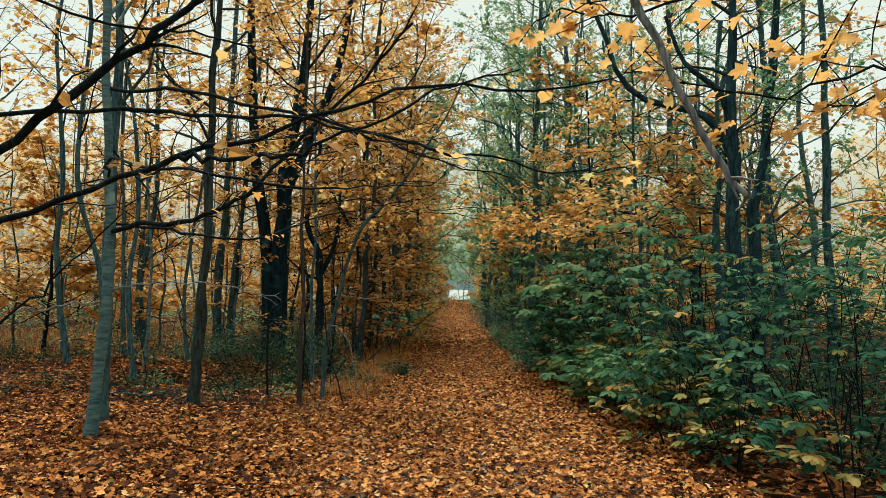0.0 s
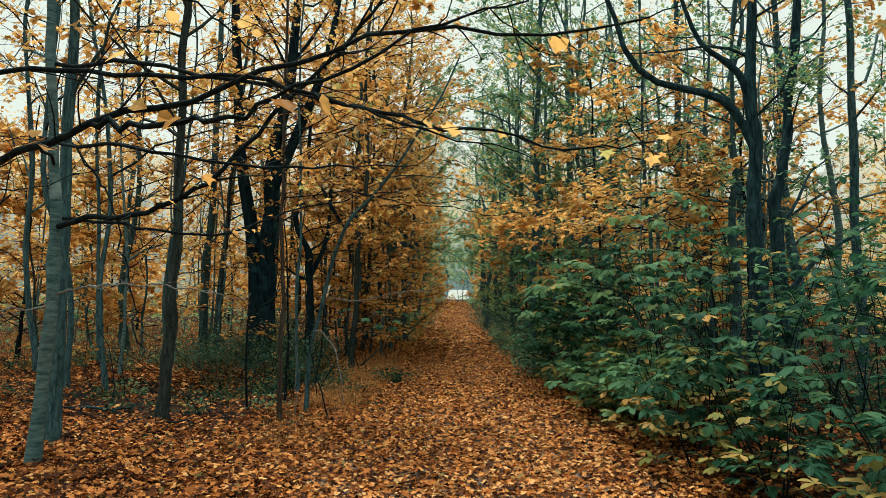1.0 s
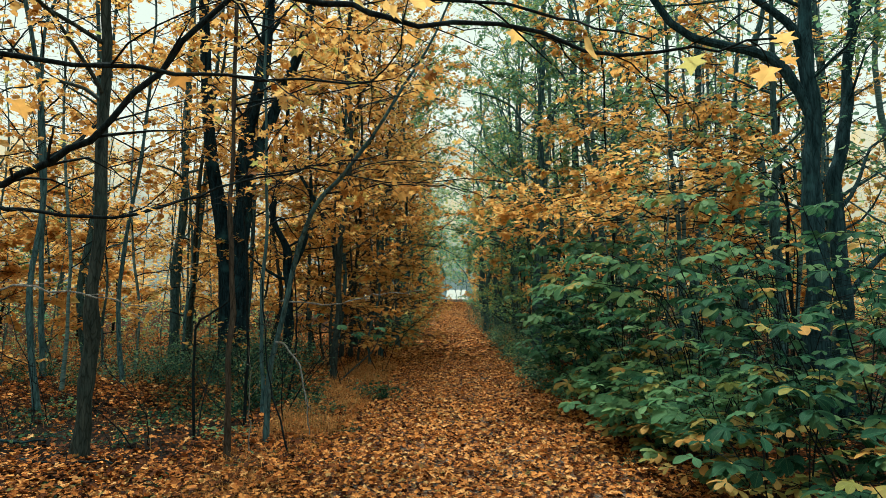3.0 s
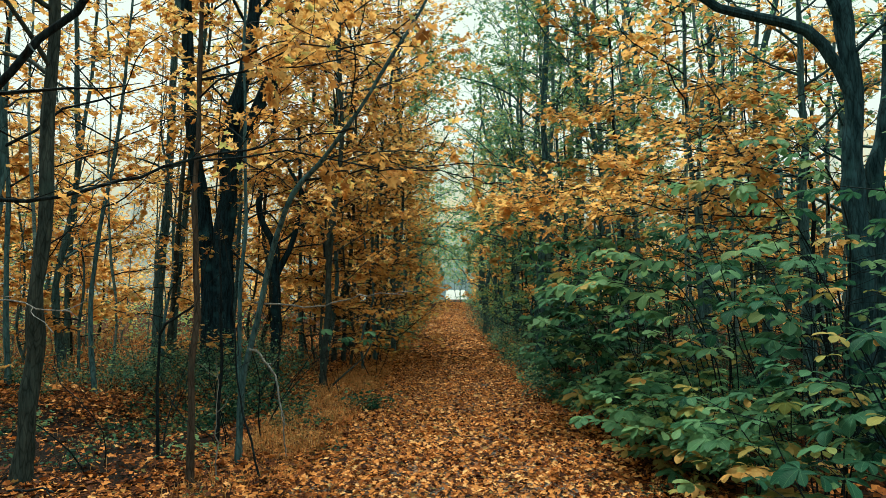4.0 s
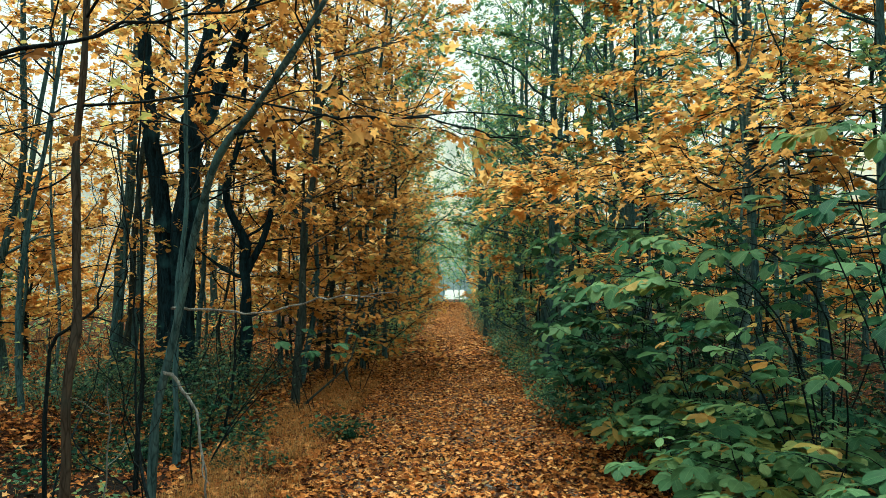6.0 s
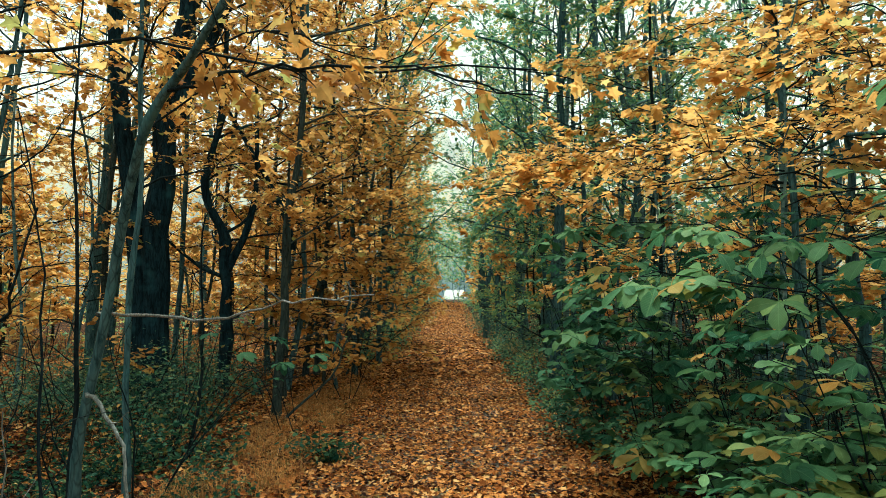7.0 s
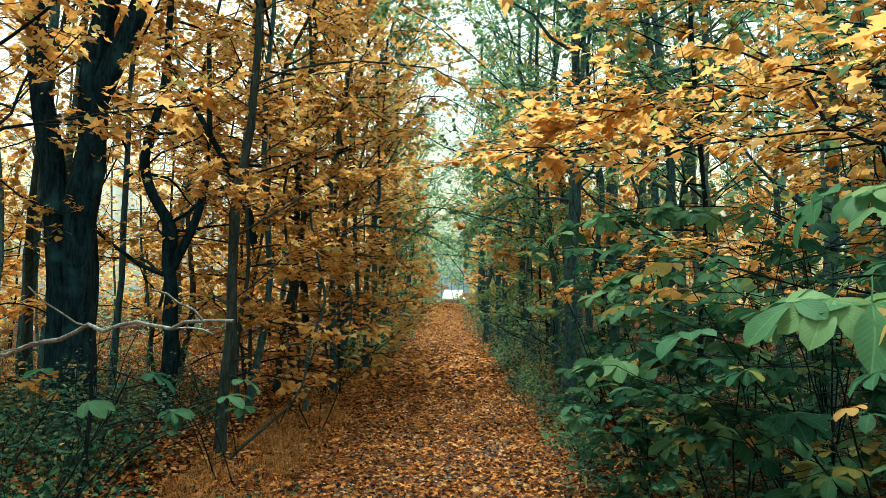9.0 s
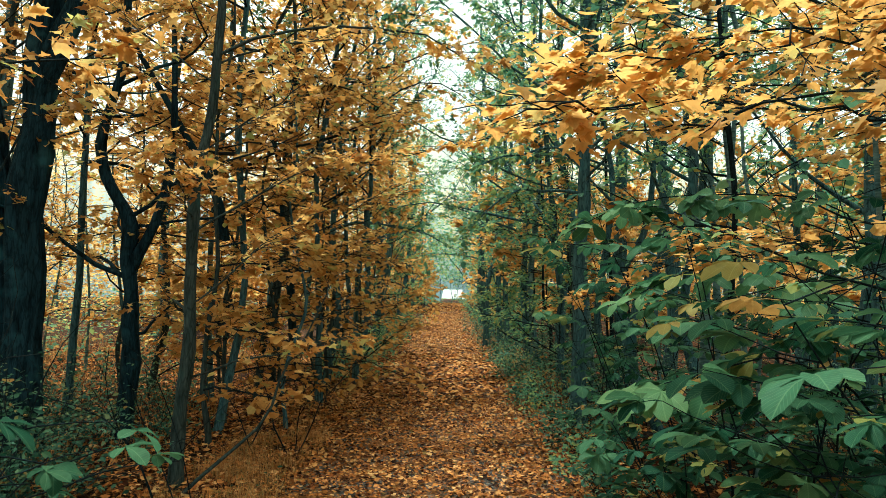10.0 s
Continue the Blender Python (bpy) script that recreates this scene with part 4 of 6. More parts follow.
for k, (x, y, h, r, dx) in enumerate([(1.3, 38.5, 13, 0.13, -0.1), (1.75, 37.0, 12, 0.11, 0.4), (3.2, 32.0, 13, 0.13, 0.1), (5.6, 20.5, 12, 0.12, 0.2), (7.6, 18.0, 12, 0.12, -0.3), (8.4, 24.0, 13, 0.14, 0.3), (6.0, 30.5, 14, 0.15, 0.2), (4.4, 23.0, 10, 0.09, 0.1)]):
    green = k in (0, 1, 3, 5, 7)
    tree("tree", "woodland tree with grey bark and " + ("thin green leaves" if green else "yellow autumn leaves"), "tree", straight(x, y, h, dx, 0.1, 0.2, 60 + k), r, r * 0.35, M_BARK_GREY, M_LEAF_MIXED if green else M_LEAF_ORANGE, blade=CLUMP,
         limbs=16, limb_z=(2.6, h - 0.5), limb_len=2.8, rise=0.5, twigs=9, twig_len=1.0, leaves=16, lod=y > 28, leaf_size=0.11, seed=70 + k)

# maple whose layered yellow sprays reach over the bushes to the path
tree("maple_tree", "maple holding level layers of yellow leaves over the path's edge", "tree",
     [(5.3, 15.2, g(5.3, 15.2)), (5.3, 15.2, 1.5), (5.25, 15.15, 3.0), (5.3, 15.2, 4.6), (5.4, 15.3, 7.5)], 0.1, 0.03, M_BARK_GREY,
     M_LEAF_YELLOW, blade=MAPLE, leaf_size=0.08, limbs=11, limb_z=(3.3, 7.4), limb_len=3.2, rise=0.25, twigs=10, twig_len=0.8, leaves=8, tilt=0.2, seed=28, toward=3.3,
     extra=[dict(line=[(5.3, 15.2, 4.0), (4.2, 14.0, 3.6), (3.2, 13.0, 3.1), (2.4, 12.4, 2.8), (1.6, 12.2, 2.62)], bark=M_BARK_TWIG, wob=0.03, r=0.011, twigs=26, twig_len=0.6, leaves=13, start=0.35),
            dict(line=[(5.3, 15.2, 3.8), (4.4, 13.6, 3.6), (3.4, 12.6, 3.35), (2.6, 12.2, 3.2), (1.8, 12.0, 3.05)], bark=M_BARK_TWIG, wob=0.03, r=0.011, twigs=26, twig_len=0.65, leaves=13, start=0.35),
            dict(line=[(5.3, 15.2, 3.2), (4.2, 14.7, 3.1), (3.3, 14.4, 2.95), (2.5, 14.3, 2.82), (1.5, 14.2, 2.68), (0.9, 14.15, 2.68), (0.6, 14.1, 2.66)], bark=M_BARK_TWIG, wob=0.035, r=0.0115, twigs=28, twig_len=0.65, leaves=13),
            dict(line=[(5.3, 15.2, 3.6), (4.0, 14.9, 3.6), (2.8, 14.7, 3.4), (1.7, 14.7, 3.2), (0.9, 14.6, 3.05)], bark=M_BARK_TWIG, wob=0.035, r=0.0108, twigs=26, twig_len=0.75, leaves=12),
            dict(line=[(5.3, 15.2, 2.7), (4.4, 15.3, 2.45), (3.2, 15.3, 2.22), (2.2, 15.3, 2.16), (1.7, 15.4, 2.1)], bark=M_BARK_TWIG, wob=0.03, r=0.0086, twigs=16, twig_len=0.55, leaves=10),
            dict(line=[(5.3, 15.2, 4.2), (4.2, 14.4, 4.1), (3.1, 13.9, 3.85), (2.2, 13.6, 3.7)], bark=M_BARK_TWIG, wob=0.035, r=0.0108, twigs=22, twig_len=0.75, leaves=13),
            dict(line=[(5.3, 15.2, 4.6), (4.2, 15.0, 4.8), (3.0, 15.1, 4.7), (2.0, 15.2, 4.5)], bark=M_BARK_TWIG, wob=0.03, r=0.0115, twigs=26, twig_len=0.75, leaves=12),
            dict(line=[(5.3, 15.2, 5.1), (4.1, 15.5, 5.5), (3.0, 15.8, 5.5), (2.2, 16.0, 5.3)], bark=M_BARK_TWIG, wob=0.03, r=0.0115, twigs=24, twig_len=0.75, leaves=11),
            dict(line=[(5.3, 15.2, 3.4), (3.6, 14.8, 3.4), (2.4, 14.6, 3.2), (1.76, 14.5, 3.08), (1.23, 14.5, 2.98), (0.82, 14.5, 2.86)], bark=M_BARK_TWIG, wob=0.03, r=0.0101, twigs=26, twig_len=0.6, leaves=14, start=0.3),
            dict(line=[(5.3, 15.2, 2.9), (3.8, 15.2, 2.95), (2.76, 15.2, 2.95), (2.2, 15.3, 3.03), (1.85, 15.5, 3.12), (1.29, 15.7, 3.09), (0.65, 16.0, 3.04)], bark=M_BARK_TWIG, wob=0.02, r=0.0130, twigs=26, twig_len=0.7, leaves=13, start=0.3)])
tree("maple_tree", "maple spreading a level spray of yellow leaves over the path", "tree",
     [(5.6, 17.4, g(5.6, 17.4)), (5.6, 17.4, 1.5), (5.5, 17.4, 3.0), (5.55, 17.4, 5.0), (5.7, 17.5, 8.5)], 0.085, 0.025, M_BARK_GREY,
     M_LEAF_YELLOW, blade=MAPLE, leaf_size=0.09, limbs=10, limb_z=(3.4, 8.2), limb_len=3.2, rise=0.25, twigs=10, twig_len=0.8, leaves=8, tilt=0.25, seed=281, toward=3.3,
     extra=[dict(line=[(5.5, 17.3, 2.7), (4.6, 16.3, 3.15), (3.89, 16.0, 3.26), (3.43, 16.2, 3.28), (2.85, 16.6, 3.36), (2.11, 17.2, 3.62), (1.15, 18.1, 3.63), (0.15, 18.6, 3.49), (-1.02, 18.8, 3.32)], bark=M_BARK_TWIG, kink=0.5, r=0.0158, twigs=44, twig_len=0.75, leaves=13, start=0.25),
            dict(line=[(5.5, 17.4, 4.4), (4.2, 17.6, 5.0), (2.9, 17.7, 5.2), (1.8, 17.8, 5.1)], bark=M_BARK_TWIG, r=0.0115, twigs=26, twig_len=0.8, leaves=12),
            dict(line=[(5.5, 17.4, 3.3), (4.2, 17.4, 3.7), (2.9, 17.8, 3.95), (1.6, 18.4, 3.95), (0.5, 18.9, 3.8)], bark=M_BARK_TWIG, r=0.0130, twigs=30, twig_len=0.75, leaves=12),
            dict(line=[(5.5, 17.4, 2.1), (5.2, 18.4, 2.4), (4.48, 19.0, 2.52), (3.41, 19.0, 2.56), (2.69, 19.0, 2.28), (2.04, 19.0, 2.02), (1.6, 18.96, 1.86)], bark=M_BARK_TWIG, kink=0.5, r=0.0101, twigs=24, twig_len=0.5, leaves=9, start=0.3)])
for k, (x, y, h) in enumerate([(3.6, 19.6, 9.0), (3.4, 25.5, 8.0), (2.5, 28.5, 6.0), (6.3, 16.8, 6.0), (7.0, 21.0, 7.0), (2.7, 33.5, 6.0)]):
    tree("maple_sapling", "young maple with level layers of yellow leaves", "tree", straight(x, y, h, -0.3, -0.2, 0.05, 80 + k), 0.045, 0.012, M_BARK_TWIG, M_LEAF_YELLOW if k % 3 else M_LEAF_ORANGE,
         limbs=12, limb_z=(2.4, h - 0.2), limb_len=1.9, rise=0.15, twigs=9, twig_len=0.65, leaves=11, tilt=0.35, leaf_size=0.11, seed=90 + k, toward=3.3, group="young maples among the bushes")

# maple out of view whose near branch hangs in with large yellow leaves, and a dead limb caught in it
tree("maple_tree", "maple hanging large yellow leaves and a dead limb overhead", "tree", straight(4.4, 3.7, 8.5, 0.1, 0.1, 0.03, 11), 0.11, 0.03, M_BARK_GREY, M_LEAF_YELLOW, blade=MAPLE, leaf_size=0.058,
     limbs=5, limb_z=(5.0, 8.2), limb_len=2.2, rise=0.5, twigs=8, leaves=6, seed=29,
     extra=[dict(line=[(4.4, 3.7, 2.8), (3.2, 3.6, 2.75), (2.2, 3.5, 2.55), (1.5, 3.45, 2.35), (0.9, 3.4, 2.3)], r=0.012, r1=0.003, twigs=20, twig_len=0.6, leaves=7, bark=M_BARK_TWIG),
            dict(line=[(4.4, 3.7, 2.8), (3.2, 4.0, 2.75), (2.4, 4.0, 2.6), (1.9, 3.9, 2.45), (1.6, 3.9, 2.38)], r=0.01, r1=0.003, twigs=16, twig_len=0.5, leaves=7, bark=M_BARK_TWIG),
            dict(line=[(4.4, 3.7, 3.6), (3.0, 3.5, 3.3), (1.9, 3.4, 2.85), (1.0, 3.4, 2.62), (0.45, 3.5, 2.58)], r=0.014, r1=0.003, twigs=26, twig_len=0.6, leaves=7, bark=M_BARK_TWIG),
            dict(line=[(4.4, 3.7, 4.2), (2.4, 3.5, 4.3), (0.9, 3.2, 4.1), (0.0, 3.1, 3.95)], r=0.03, twigs=8, twig_len=0.6, leaves=3, bark=M_BARK_TWIG),
            dict(line=[(0.05, 3.1, 3.96), (0.3, 3.05, 3.3), (0.55, 2.98, 2.65), (0.66, 2.92, 2.39), (0.78, 2.9, 2.1), (0.86, 2.87, 1.93), (0.91, 2.85, 1.85)], r=0.017, r1=0.007, kink=0.06, twigs=5, twig_len=0.09, leaves=0, bark=M_DEADWOOD, name="dead_limb", label="bleached dead limb with peeling bark", start=0.8, wob=0.004)])

# maple saplings along the left edge: fine orange leaves from knee height up
rng_left = np.random.default_rng(7)
for k, (x, y, h) in enumerate([(-2.1, 20.8, 5.0), (-2.6, 22.0, 6.0), (-2.2, 24.3, 6.0), (-2.6, 26.5, 7.0), (-2.3, 29.0, 7.0), (-3.2, 21.5, 6.5), (-6.0, 19.0, 6.5),
                               (-5.2, 22.5, 7.0), (-4.4, 25.0, 7.5), (-6.8, 25.5, 7.5), (-2.6, 32.0, 7.0), (-2.6, 36.0, 7.5), (-8.6, 20.5, 6.0), (-9.5, 17.5, 5.5), (-2.8, 19.8, 7.0), (-10.5, 21.5, 6.5), (-11.5, 18.5, 6.0), (-2.3, 23.0, 3.2), (-2.4, 26.4, 3.6), (-3.6, 22.6, 4.5)]):
    tree("maple_sapling", "young maple thick with small orange leaves", "tree", straight(x, y, h, 0.35 * rng_left.normal(), 0.3 * rng_left.normal(), 0.1, 100 + k), 0.018 + 0.0024 * h, 0.008, M_BARK_MOSSY if k % 3 else M_BARK_GREY, M_LEAF_ORANGE, blade=MAPLE_MID,
         limbs=16, limb_z=(0.6, h - 0.1), limb_len=1.9, rise=0.16, twigs=9, twig_len=0.7, leaves=8 if x < -2.4 else 5.5, tilt=0.25, lod=y > 26, leaf_size=0.098, seed=120 + k, group="young maples along the path", taper=0.3)
for k, (x, y, h) in enumerate([(-3.3, 23.4, 10), (-2.6, 27.8, 11), (-5.6, 24.2, 11), (3.0, 23.6, 10), (3.2, 29.2, 11), (-4.6, 29.5, 11), (-6.6, 20.6, 10)]):
    tree("maple_tree", "slim maple full of orange leaves" if x < 0 else "slim maple with thin green leaves", "tree", straight(x, y, h, -0.1 * x, 0.2, 0.2, 140 + k), 0.062, 0.02, M_BARK_GREY if k % 2 else M_BARK_MOSSY, M_LEAF_ORANGE if x < 0 else M_LEAF_MIXED,
         limbs=18, limb_z=(3.4, h - 0.2), limb_len=3.0, rise=0.45, twigs=10, twig_len=0.9, leaves=7, tilt=0.4, lod=y > 24, leaf_size=0.105, seed=160 + k, toward=0.0 if x < 0 else 3.14, group="slim maples near the path", taper=0.3)
for k, (x, y, h) in enumerate([(2.3, 24.4, 4.0), (2.1, 28.0, 4.5), (1.9, 32.4, 5.0), (1.7, 36.8, 5.0), (1.5, 44.0, 5.5), (-2.3, 33.8, 4.5), (-2.6, 40.5, 5.0)]):
    tree("sapling_tree", "young tree with pale yellow-green leaves at the path's edge", "tree", straight(x, y, h, -0.15 * x, 0.1, 0.1, 180 + k), 0.035, 0.01, M_BARK_GREY, M_LEAF_MIXED, blade=CLUMP,
         limbs=17, limb_z=(0.5, h - 0.2), limb_len=1.5, rise=0.45, twigs=9, twig_len=0.6, leaves=15, tilt=0.5, lod=y > 24, leaf_size=0.085, seed=190 + k, group="pale young trees at the path's edge", taper=0.3)
for k, (x, y, h) in enumerate([(-3.0, 20.6, 12.0), (-2.1, 23.0, 12.0), (-4.2, 23.6, 13.0), (-1.95, 26.0, 12.5), (-3.4, 28.6, 13.0), (-5.2, 20.8, 12.0)]):
    tree("maple_tree", "tall slim maple with a fine crown of orange leaves", "tree", straight(x, y, h, 0.3, 0.1, 0.16, 930 + k), 0.055, 0.018, M_BARK_GREY, M_LEAF_ORANGE, blade=MAPLE_MID, leaf_size=0.09,
         limbs=24, limb_z=(3.6, h - 0.2), limb_len=2.6, rise=0.4, twigs=11, twig_len=0.8, leaves=10, tilt=0.3, seed=940 + k, lod=True, sides=8, sides_limb=4, taper=0.1, group="tall maples beside the path")
# Haze is painted on these trunks by giving them the pale bark.
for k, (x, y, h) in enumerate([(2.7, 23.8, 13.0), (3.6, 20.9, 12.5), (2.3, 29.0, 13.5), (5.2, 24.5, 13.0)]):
    tree("tree", "tall tree with bark paled as haze and small green leaves", "tree", straight(x, y, h, -0.3, 0.1, 0.16, 950 + k), 0.075, 0.025, M_BARK_PALE, M_LEAF_MIXED, blade=CLUMP, leaf_size=0.085,
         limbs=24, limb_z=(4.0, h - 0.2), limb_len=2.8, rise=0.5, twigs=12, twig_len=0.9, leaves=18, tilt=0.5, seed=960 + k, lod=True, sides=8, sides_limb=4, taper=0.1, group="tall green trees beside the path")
# slim trees that lean in and close the roof over the path
for k, (x, y, h, r) in enumerate([(-2.5, 25.4, 10, 0.07), (-2.6, 30.0, 11, 0.09), (-2.7, 34.5, 12, 0.1), (-2.9, 39.0, 12, 0.1), (-3.0, 46.0, 13, 0.12), (2.4, 26.0, 11, 0.08), (2.2, 30.5, 12, 0.1), (1.9, 35.0, 12, 0.1), (1.7, 42.0, 13, 0.12), (1.4, 50.0, 13, 0.12), (-3.2, 54.0, 13, 0.12), (2.9, 20.0, 10, 0.07)]):
    tree("tree", "slim tree leaning over the path with thin green leaves", "tree", straight(x, y, h, -0.5 * math.copysign(1, x) + 0.2, 0.1, 0.22, 300 + k), r, r * 0.3, M_BARK_GREY, M_LEAF_MIXED, blade=CLUMP, leaf_size=0.1,
         limbs=13 if y < 28 else 11, limb_z=(2.8, h - 0.3), limb_len=4.0 if y < 28 else 3.1, rise=0.8, twigs=12, twig_len=1.0, leaves=13 if y > 28 else 20, tilt=0.5, lod=y > 25.5, seed=320 + k, toward=0.0 if x < 0 else 3.14, group="slim trees roofing the path", taper=0.3)

for k, (x, y, h) in enumerate([(-2.6, 100.0, 5.0), (-1.35, 104.0, 4.5), (-0.5, 101.0, 5.5), (0.2, 106.0, 4.0), (-3.3, 97.0, 5.0)]):
    tree("sapling_tree", "far thin young tree where the path runs out", "tree", straight(x, y, h, 0.3 * (k % 3 - 1), 0.0, 0.12, 860 + k), 0.05, 0.02, M_BARK_GREY, M_LEAF_MIXED, blade=CLUMP, leaf_size=0.16,
         limbs=12, limb_z=(1.6, h - 0.2), limb_len=1.3, rise=0.6, twigs=5, twig_len=0.6, leaves=5, tilt=0.5, seed=870 + k, lod=True, sides=6, sides_limb=4, group="thin young trees at the path's far end")

# ---------------------------------------------------------------- woods further off
rng_wood = np.random.default_rng(31)
PROTO = []
for k in range(6):
    orange = k != 2 and k != 5
    PROTO.append(tree("tree", "distant woodland tree with " + ("orange autumn leaves" if orange else "thinning green leaves"), "tree", [(0, 0, 0), (0.15, 0, 1.8), (0.0, 0.1, 3.4), (0.22 * k - 0.5, 0.3, 6.5), (0.6 - 0.3 * k, 0.0, 9.5), (0.3, 0.1, 13 + k * 0.5)], 0.09 + 0.015 * k, 0.02,
                      M_BARK_GREY, M_LEAF_ORANGE if orange else M_LEAF_MIXED, blade=CLUMP, leaf_size=0.22, limbs=20, limb_z=(2.6 + 0.5 * (k % 3), 13), limb_len=3.4, rise=0.75, twigs=7, twig_len=1.2,
                      leaves=14, tilt=0.6, taper=0.3, seed=200 + k, lod=True, sides=8, sides_limb=4, group="trees further off in the wood"))
YOUNG = []
for k in range(4):
    YOUNG.append(tree("maple_sapling", "distant young tree with orange leaves", "tree", [(0, 0, 0), (0.1, 0, 1.5), (0.1, 0.1, 3), (0.2, 0.1, 5.0 + 0.5 * k)], 0.05, 0.015, M_BARK_TWIG, M_LEAF_ORANGE if k != 3 else M_LEAF_MIXED,
                      blade=CLUMP, leaf_size=0.2, limbs=17, limb_z=(0.5, 5.0), limb_len=2.0, rise=0.45, twigs=6, twig_len=0.9, leaves=20, tilt=0.6, seed=220 + k, lod=True, sides=6, sides_limb=3, group="young trees further off in the wood"))


def plant(kinds, spots, tall, greens):
    for n, (x, y) in enumerate(spots):
        s = rng_wood.uniform(0.85, 1.2) * tall
        m = Matrix.Translation((x, y, float(land(x, y)))) @ Matrix.Rotation(rng_wood.uniform(0, 6.28), 4, "Z") @ Matrix.Rotation(rng_wood.normal() * 0.03, 4, "X")
        i = 0 if x < -5 and n >= len(kinds) and n % len(kinds) in greens else n % len(kinds)
        ob = kinds[i] if n < len(kinds) else copy_thing(kinds[i], m)
        ob.matrix_basis = m @ Matrix.Scale(s, 4)


def spots_in(x0, x1, y0, y1, count, gap, clear):
    out = []
    for _ in range(count * 30):
        x, y = rng_wood.uniform(x0, x1), rng_wood.uniform(y0, y1)
        if abs(x - path_x(y)) > clear + 0.012 * max(0, y - 30) and all((x - a) ** 2 + (y - b) ** 2 > gap * gap for a, b in out):
            out.append((x, y))
        if len(out) == count:
            break
    return out


tall_spots = spots_in(8.5, 12, 26, 40, 6, 2.6, 3.2) + spots_in(-34, -8.5, 30, 75, 15, 2.6, 3.2) + spots_in(8.5, 34, 20, 75, 23, 2.6, 3.2) + spots_in(-8.5, 8.5, 42, 105, 34, 2.0, 2.2) + spots_in(-30, -15, 19, 26, 4, 2.8, 3) + spots_in(10, 26, 8, 22, 12, 2.8, 3)
plant(PROTO, tall_spots[:-6], 1.0, (2, 5))
young_spots = spots_in(-24, -6, 28, 60, 15, 1.8, 2.7) + spots_in(6, 24, 22, 60, 22, 1.8, 2.7) + spots_in(-6, 6, 38, 100, 40, 1.4, 2.0) + spots_in(-22, -11, 18, 26, 6, 2, 3)
plant(YOUNG, young_spots, 1.0, (3,))


def far_wood(x0, x1, y0, y1, n, low, high, size, mat, seed, label, arch=99.0):
    """Leaves of the woods far off, in drifts from the ground up, open along the path."""
    rng = np.random.default_rng(seed)
    x, y = rng.uniform(x0, x1, n), rng.uniform(y0, y1, n)
    z = low + (high - low) * rng.beta(1.0, 2.0, n) * (0.75 + 0.25 * np.sin(x * 0.31) * np.sin(y * 0.2 + 1))
    layer = np.sin(2.6 * z + 1.3 * np.sin(0.8 * x) + 1.1 * np.sin(0.9 * y)) + 0.9 * np.sin(0.55 * x + 0.4 * y) * np.sin(0.6 * y - 0.3 * x)
    z = np.where(layer < -0.1, z + 0.5, z)
    keep = (layer + 0.5 * rng.normal(size=n) > -0.35 - 0.08 * z) & (np.abs(x - path_x(y) - 0.4) > np.where(z < arch, 1.2 + 0.02 * np.clip(y - 60, 0, 60), 0)) & (np.sin(x * 0.9 + z * 0.5) + np.sin(y * 0.7 - z * 0.8) + rng.normal(size=n) > -0.9)
    pos = np.stack([x, y, z + land(x, y)], -1)[keep]
    m = len(pos)
    way = rng.normal(size=(m, 3)) * np.array([1, 1, 0.25])
    v, f = scatter(rng, pos, way, size * rng.uniform(0.5, 1.3, m), 0.4, CLUMP)
    tagged(new("far_wood", mesh_of("far_wood", v, [f], [mat], False)), label, "woods", kind="stuff")


far_wood(-110, -9, 60, 130, 15000, 0.2, 13, 0.55, M_LEAF_ORANGE, 801, "orange leaves of the woods far off")
far_wood(9, 110, 50, 130, 26000, 0.2, 13, 0.55, M_LEAF_ORANGE, 802, "orange leaves of the woods far off")
far_wood(-9, 9, 72, 112, 15000, 0.3, 17, 0.36, M_LEAF_MIXED, 803, "green leaves of the woods far off", 3.2)
far_wood(-7, 4, 98, 112, 1300, 0.0, 1.0, 0.25, M_LEAF_MIXED, 812, "low green growth at the far end of the path", 0.0)
far_wood(-8, 8, 60, 105, 6000, 4.2, 22, 0.36, M_LEAF_MIXED, 808, "green leaves of tall trees far off along the path", 3.2)
far_wood(0.2, 9, 44, 64, 5000, 0.8, 9, 0.2, M_LEAF_ORANGE, 809, "orange leaves beside the far path")
far_wood(-60, -8, 26, 70, 16000, 0.1, 2.6, 0.2, M_LEAF_MIXED, 804, "pale green undergrowth far off in the wood")
far_wood(8, 60, 22, 70, 16000, 0.1, 2.6, 0.2, M_LEAF_UNDER_DARK, 805, "green undergrowth far off in the wood")
far_wood(-40, -7, 20, 60, 18000, 1.0, 9.0, 0.14, M_LEAF_ORANGE, 806, "orange leaves of young trees far off")
far_wood(7, 40, 22, 60, 32000, 0.8, 9.0, 0.17, M_LEAF_ORANGE, 807, "orange leaves of young trees far off")
far_wood(-32, -5.5, 20, 42, 9000, 0.8, 4.2, 0.1, M_LEAF_ORANGE, 810, "orange leaves of low young trees in the wood")
far_wood(-30, -6, 16, 34, 7000, 0.05, 0.9, 0.1, M_LEAF_MIXED, 811, "thin green undergrowth on the woodland floor")
far_wood(-70, -13, 30, 62, 12000, 1.2, 11.0, 0.22, M_LEAF_ORANGE, 813, "orange leaves of young trees far off")
far_wood(-34, -8, 22, 48, 20000, 3.5, 15.0, 0.15, M_LEAF_ORANGE, 818, "orange leaves of the treetops in the wood")
far_wood(11, 70, 24, 62, 14000, 0.3, 15.0, 0.3, M_LEAF_MIXED, 814, "green leaves of young trees far off")
far_wood(-7, 0, 20, 42, 7000, 4.2, 16.0, 0.13, M_LEAF_ORANGE, 815, "orange leaves of treetops beside the far path")
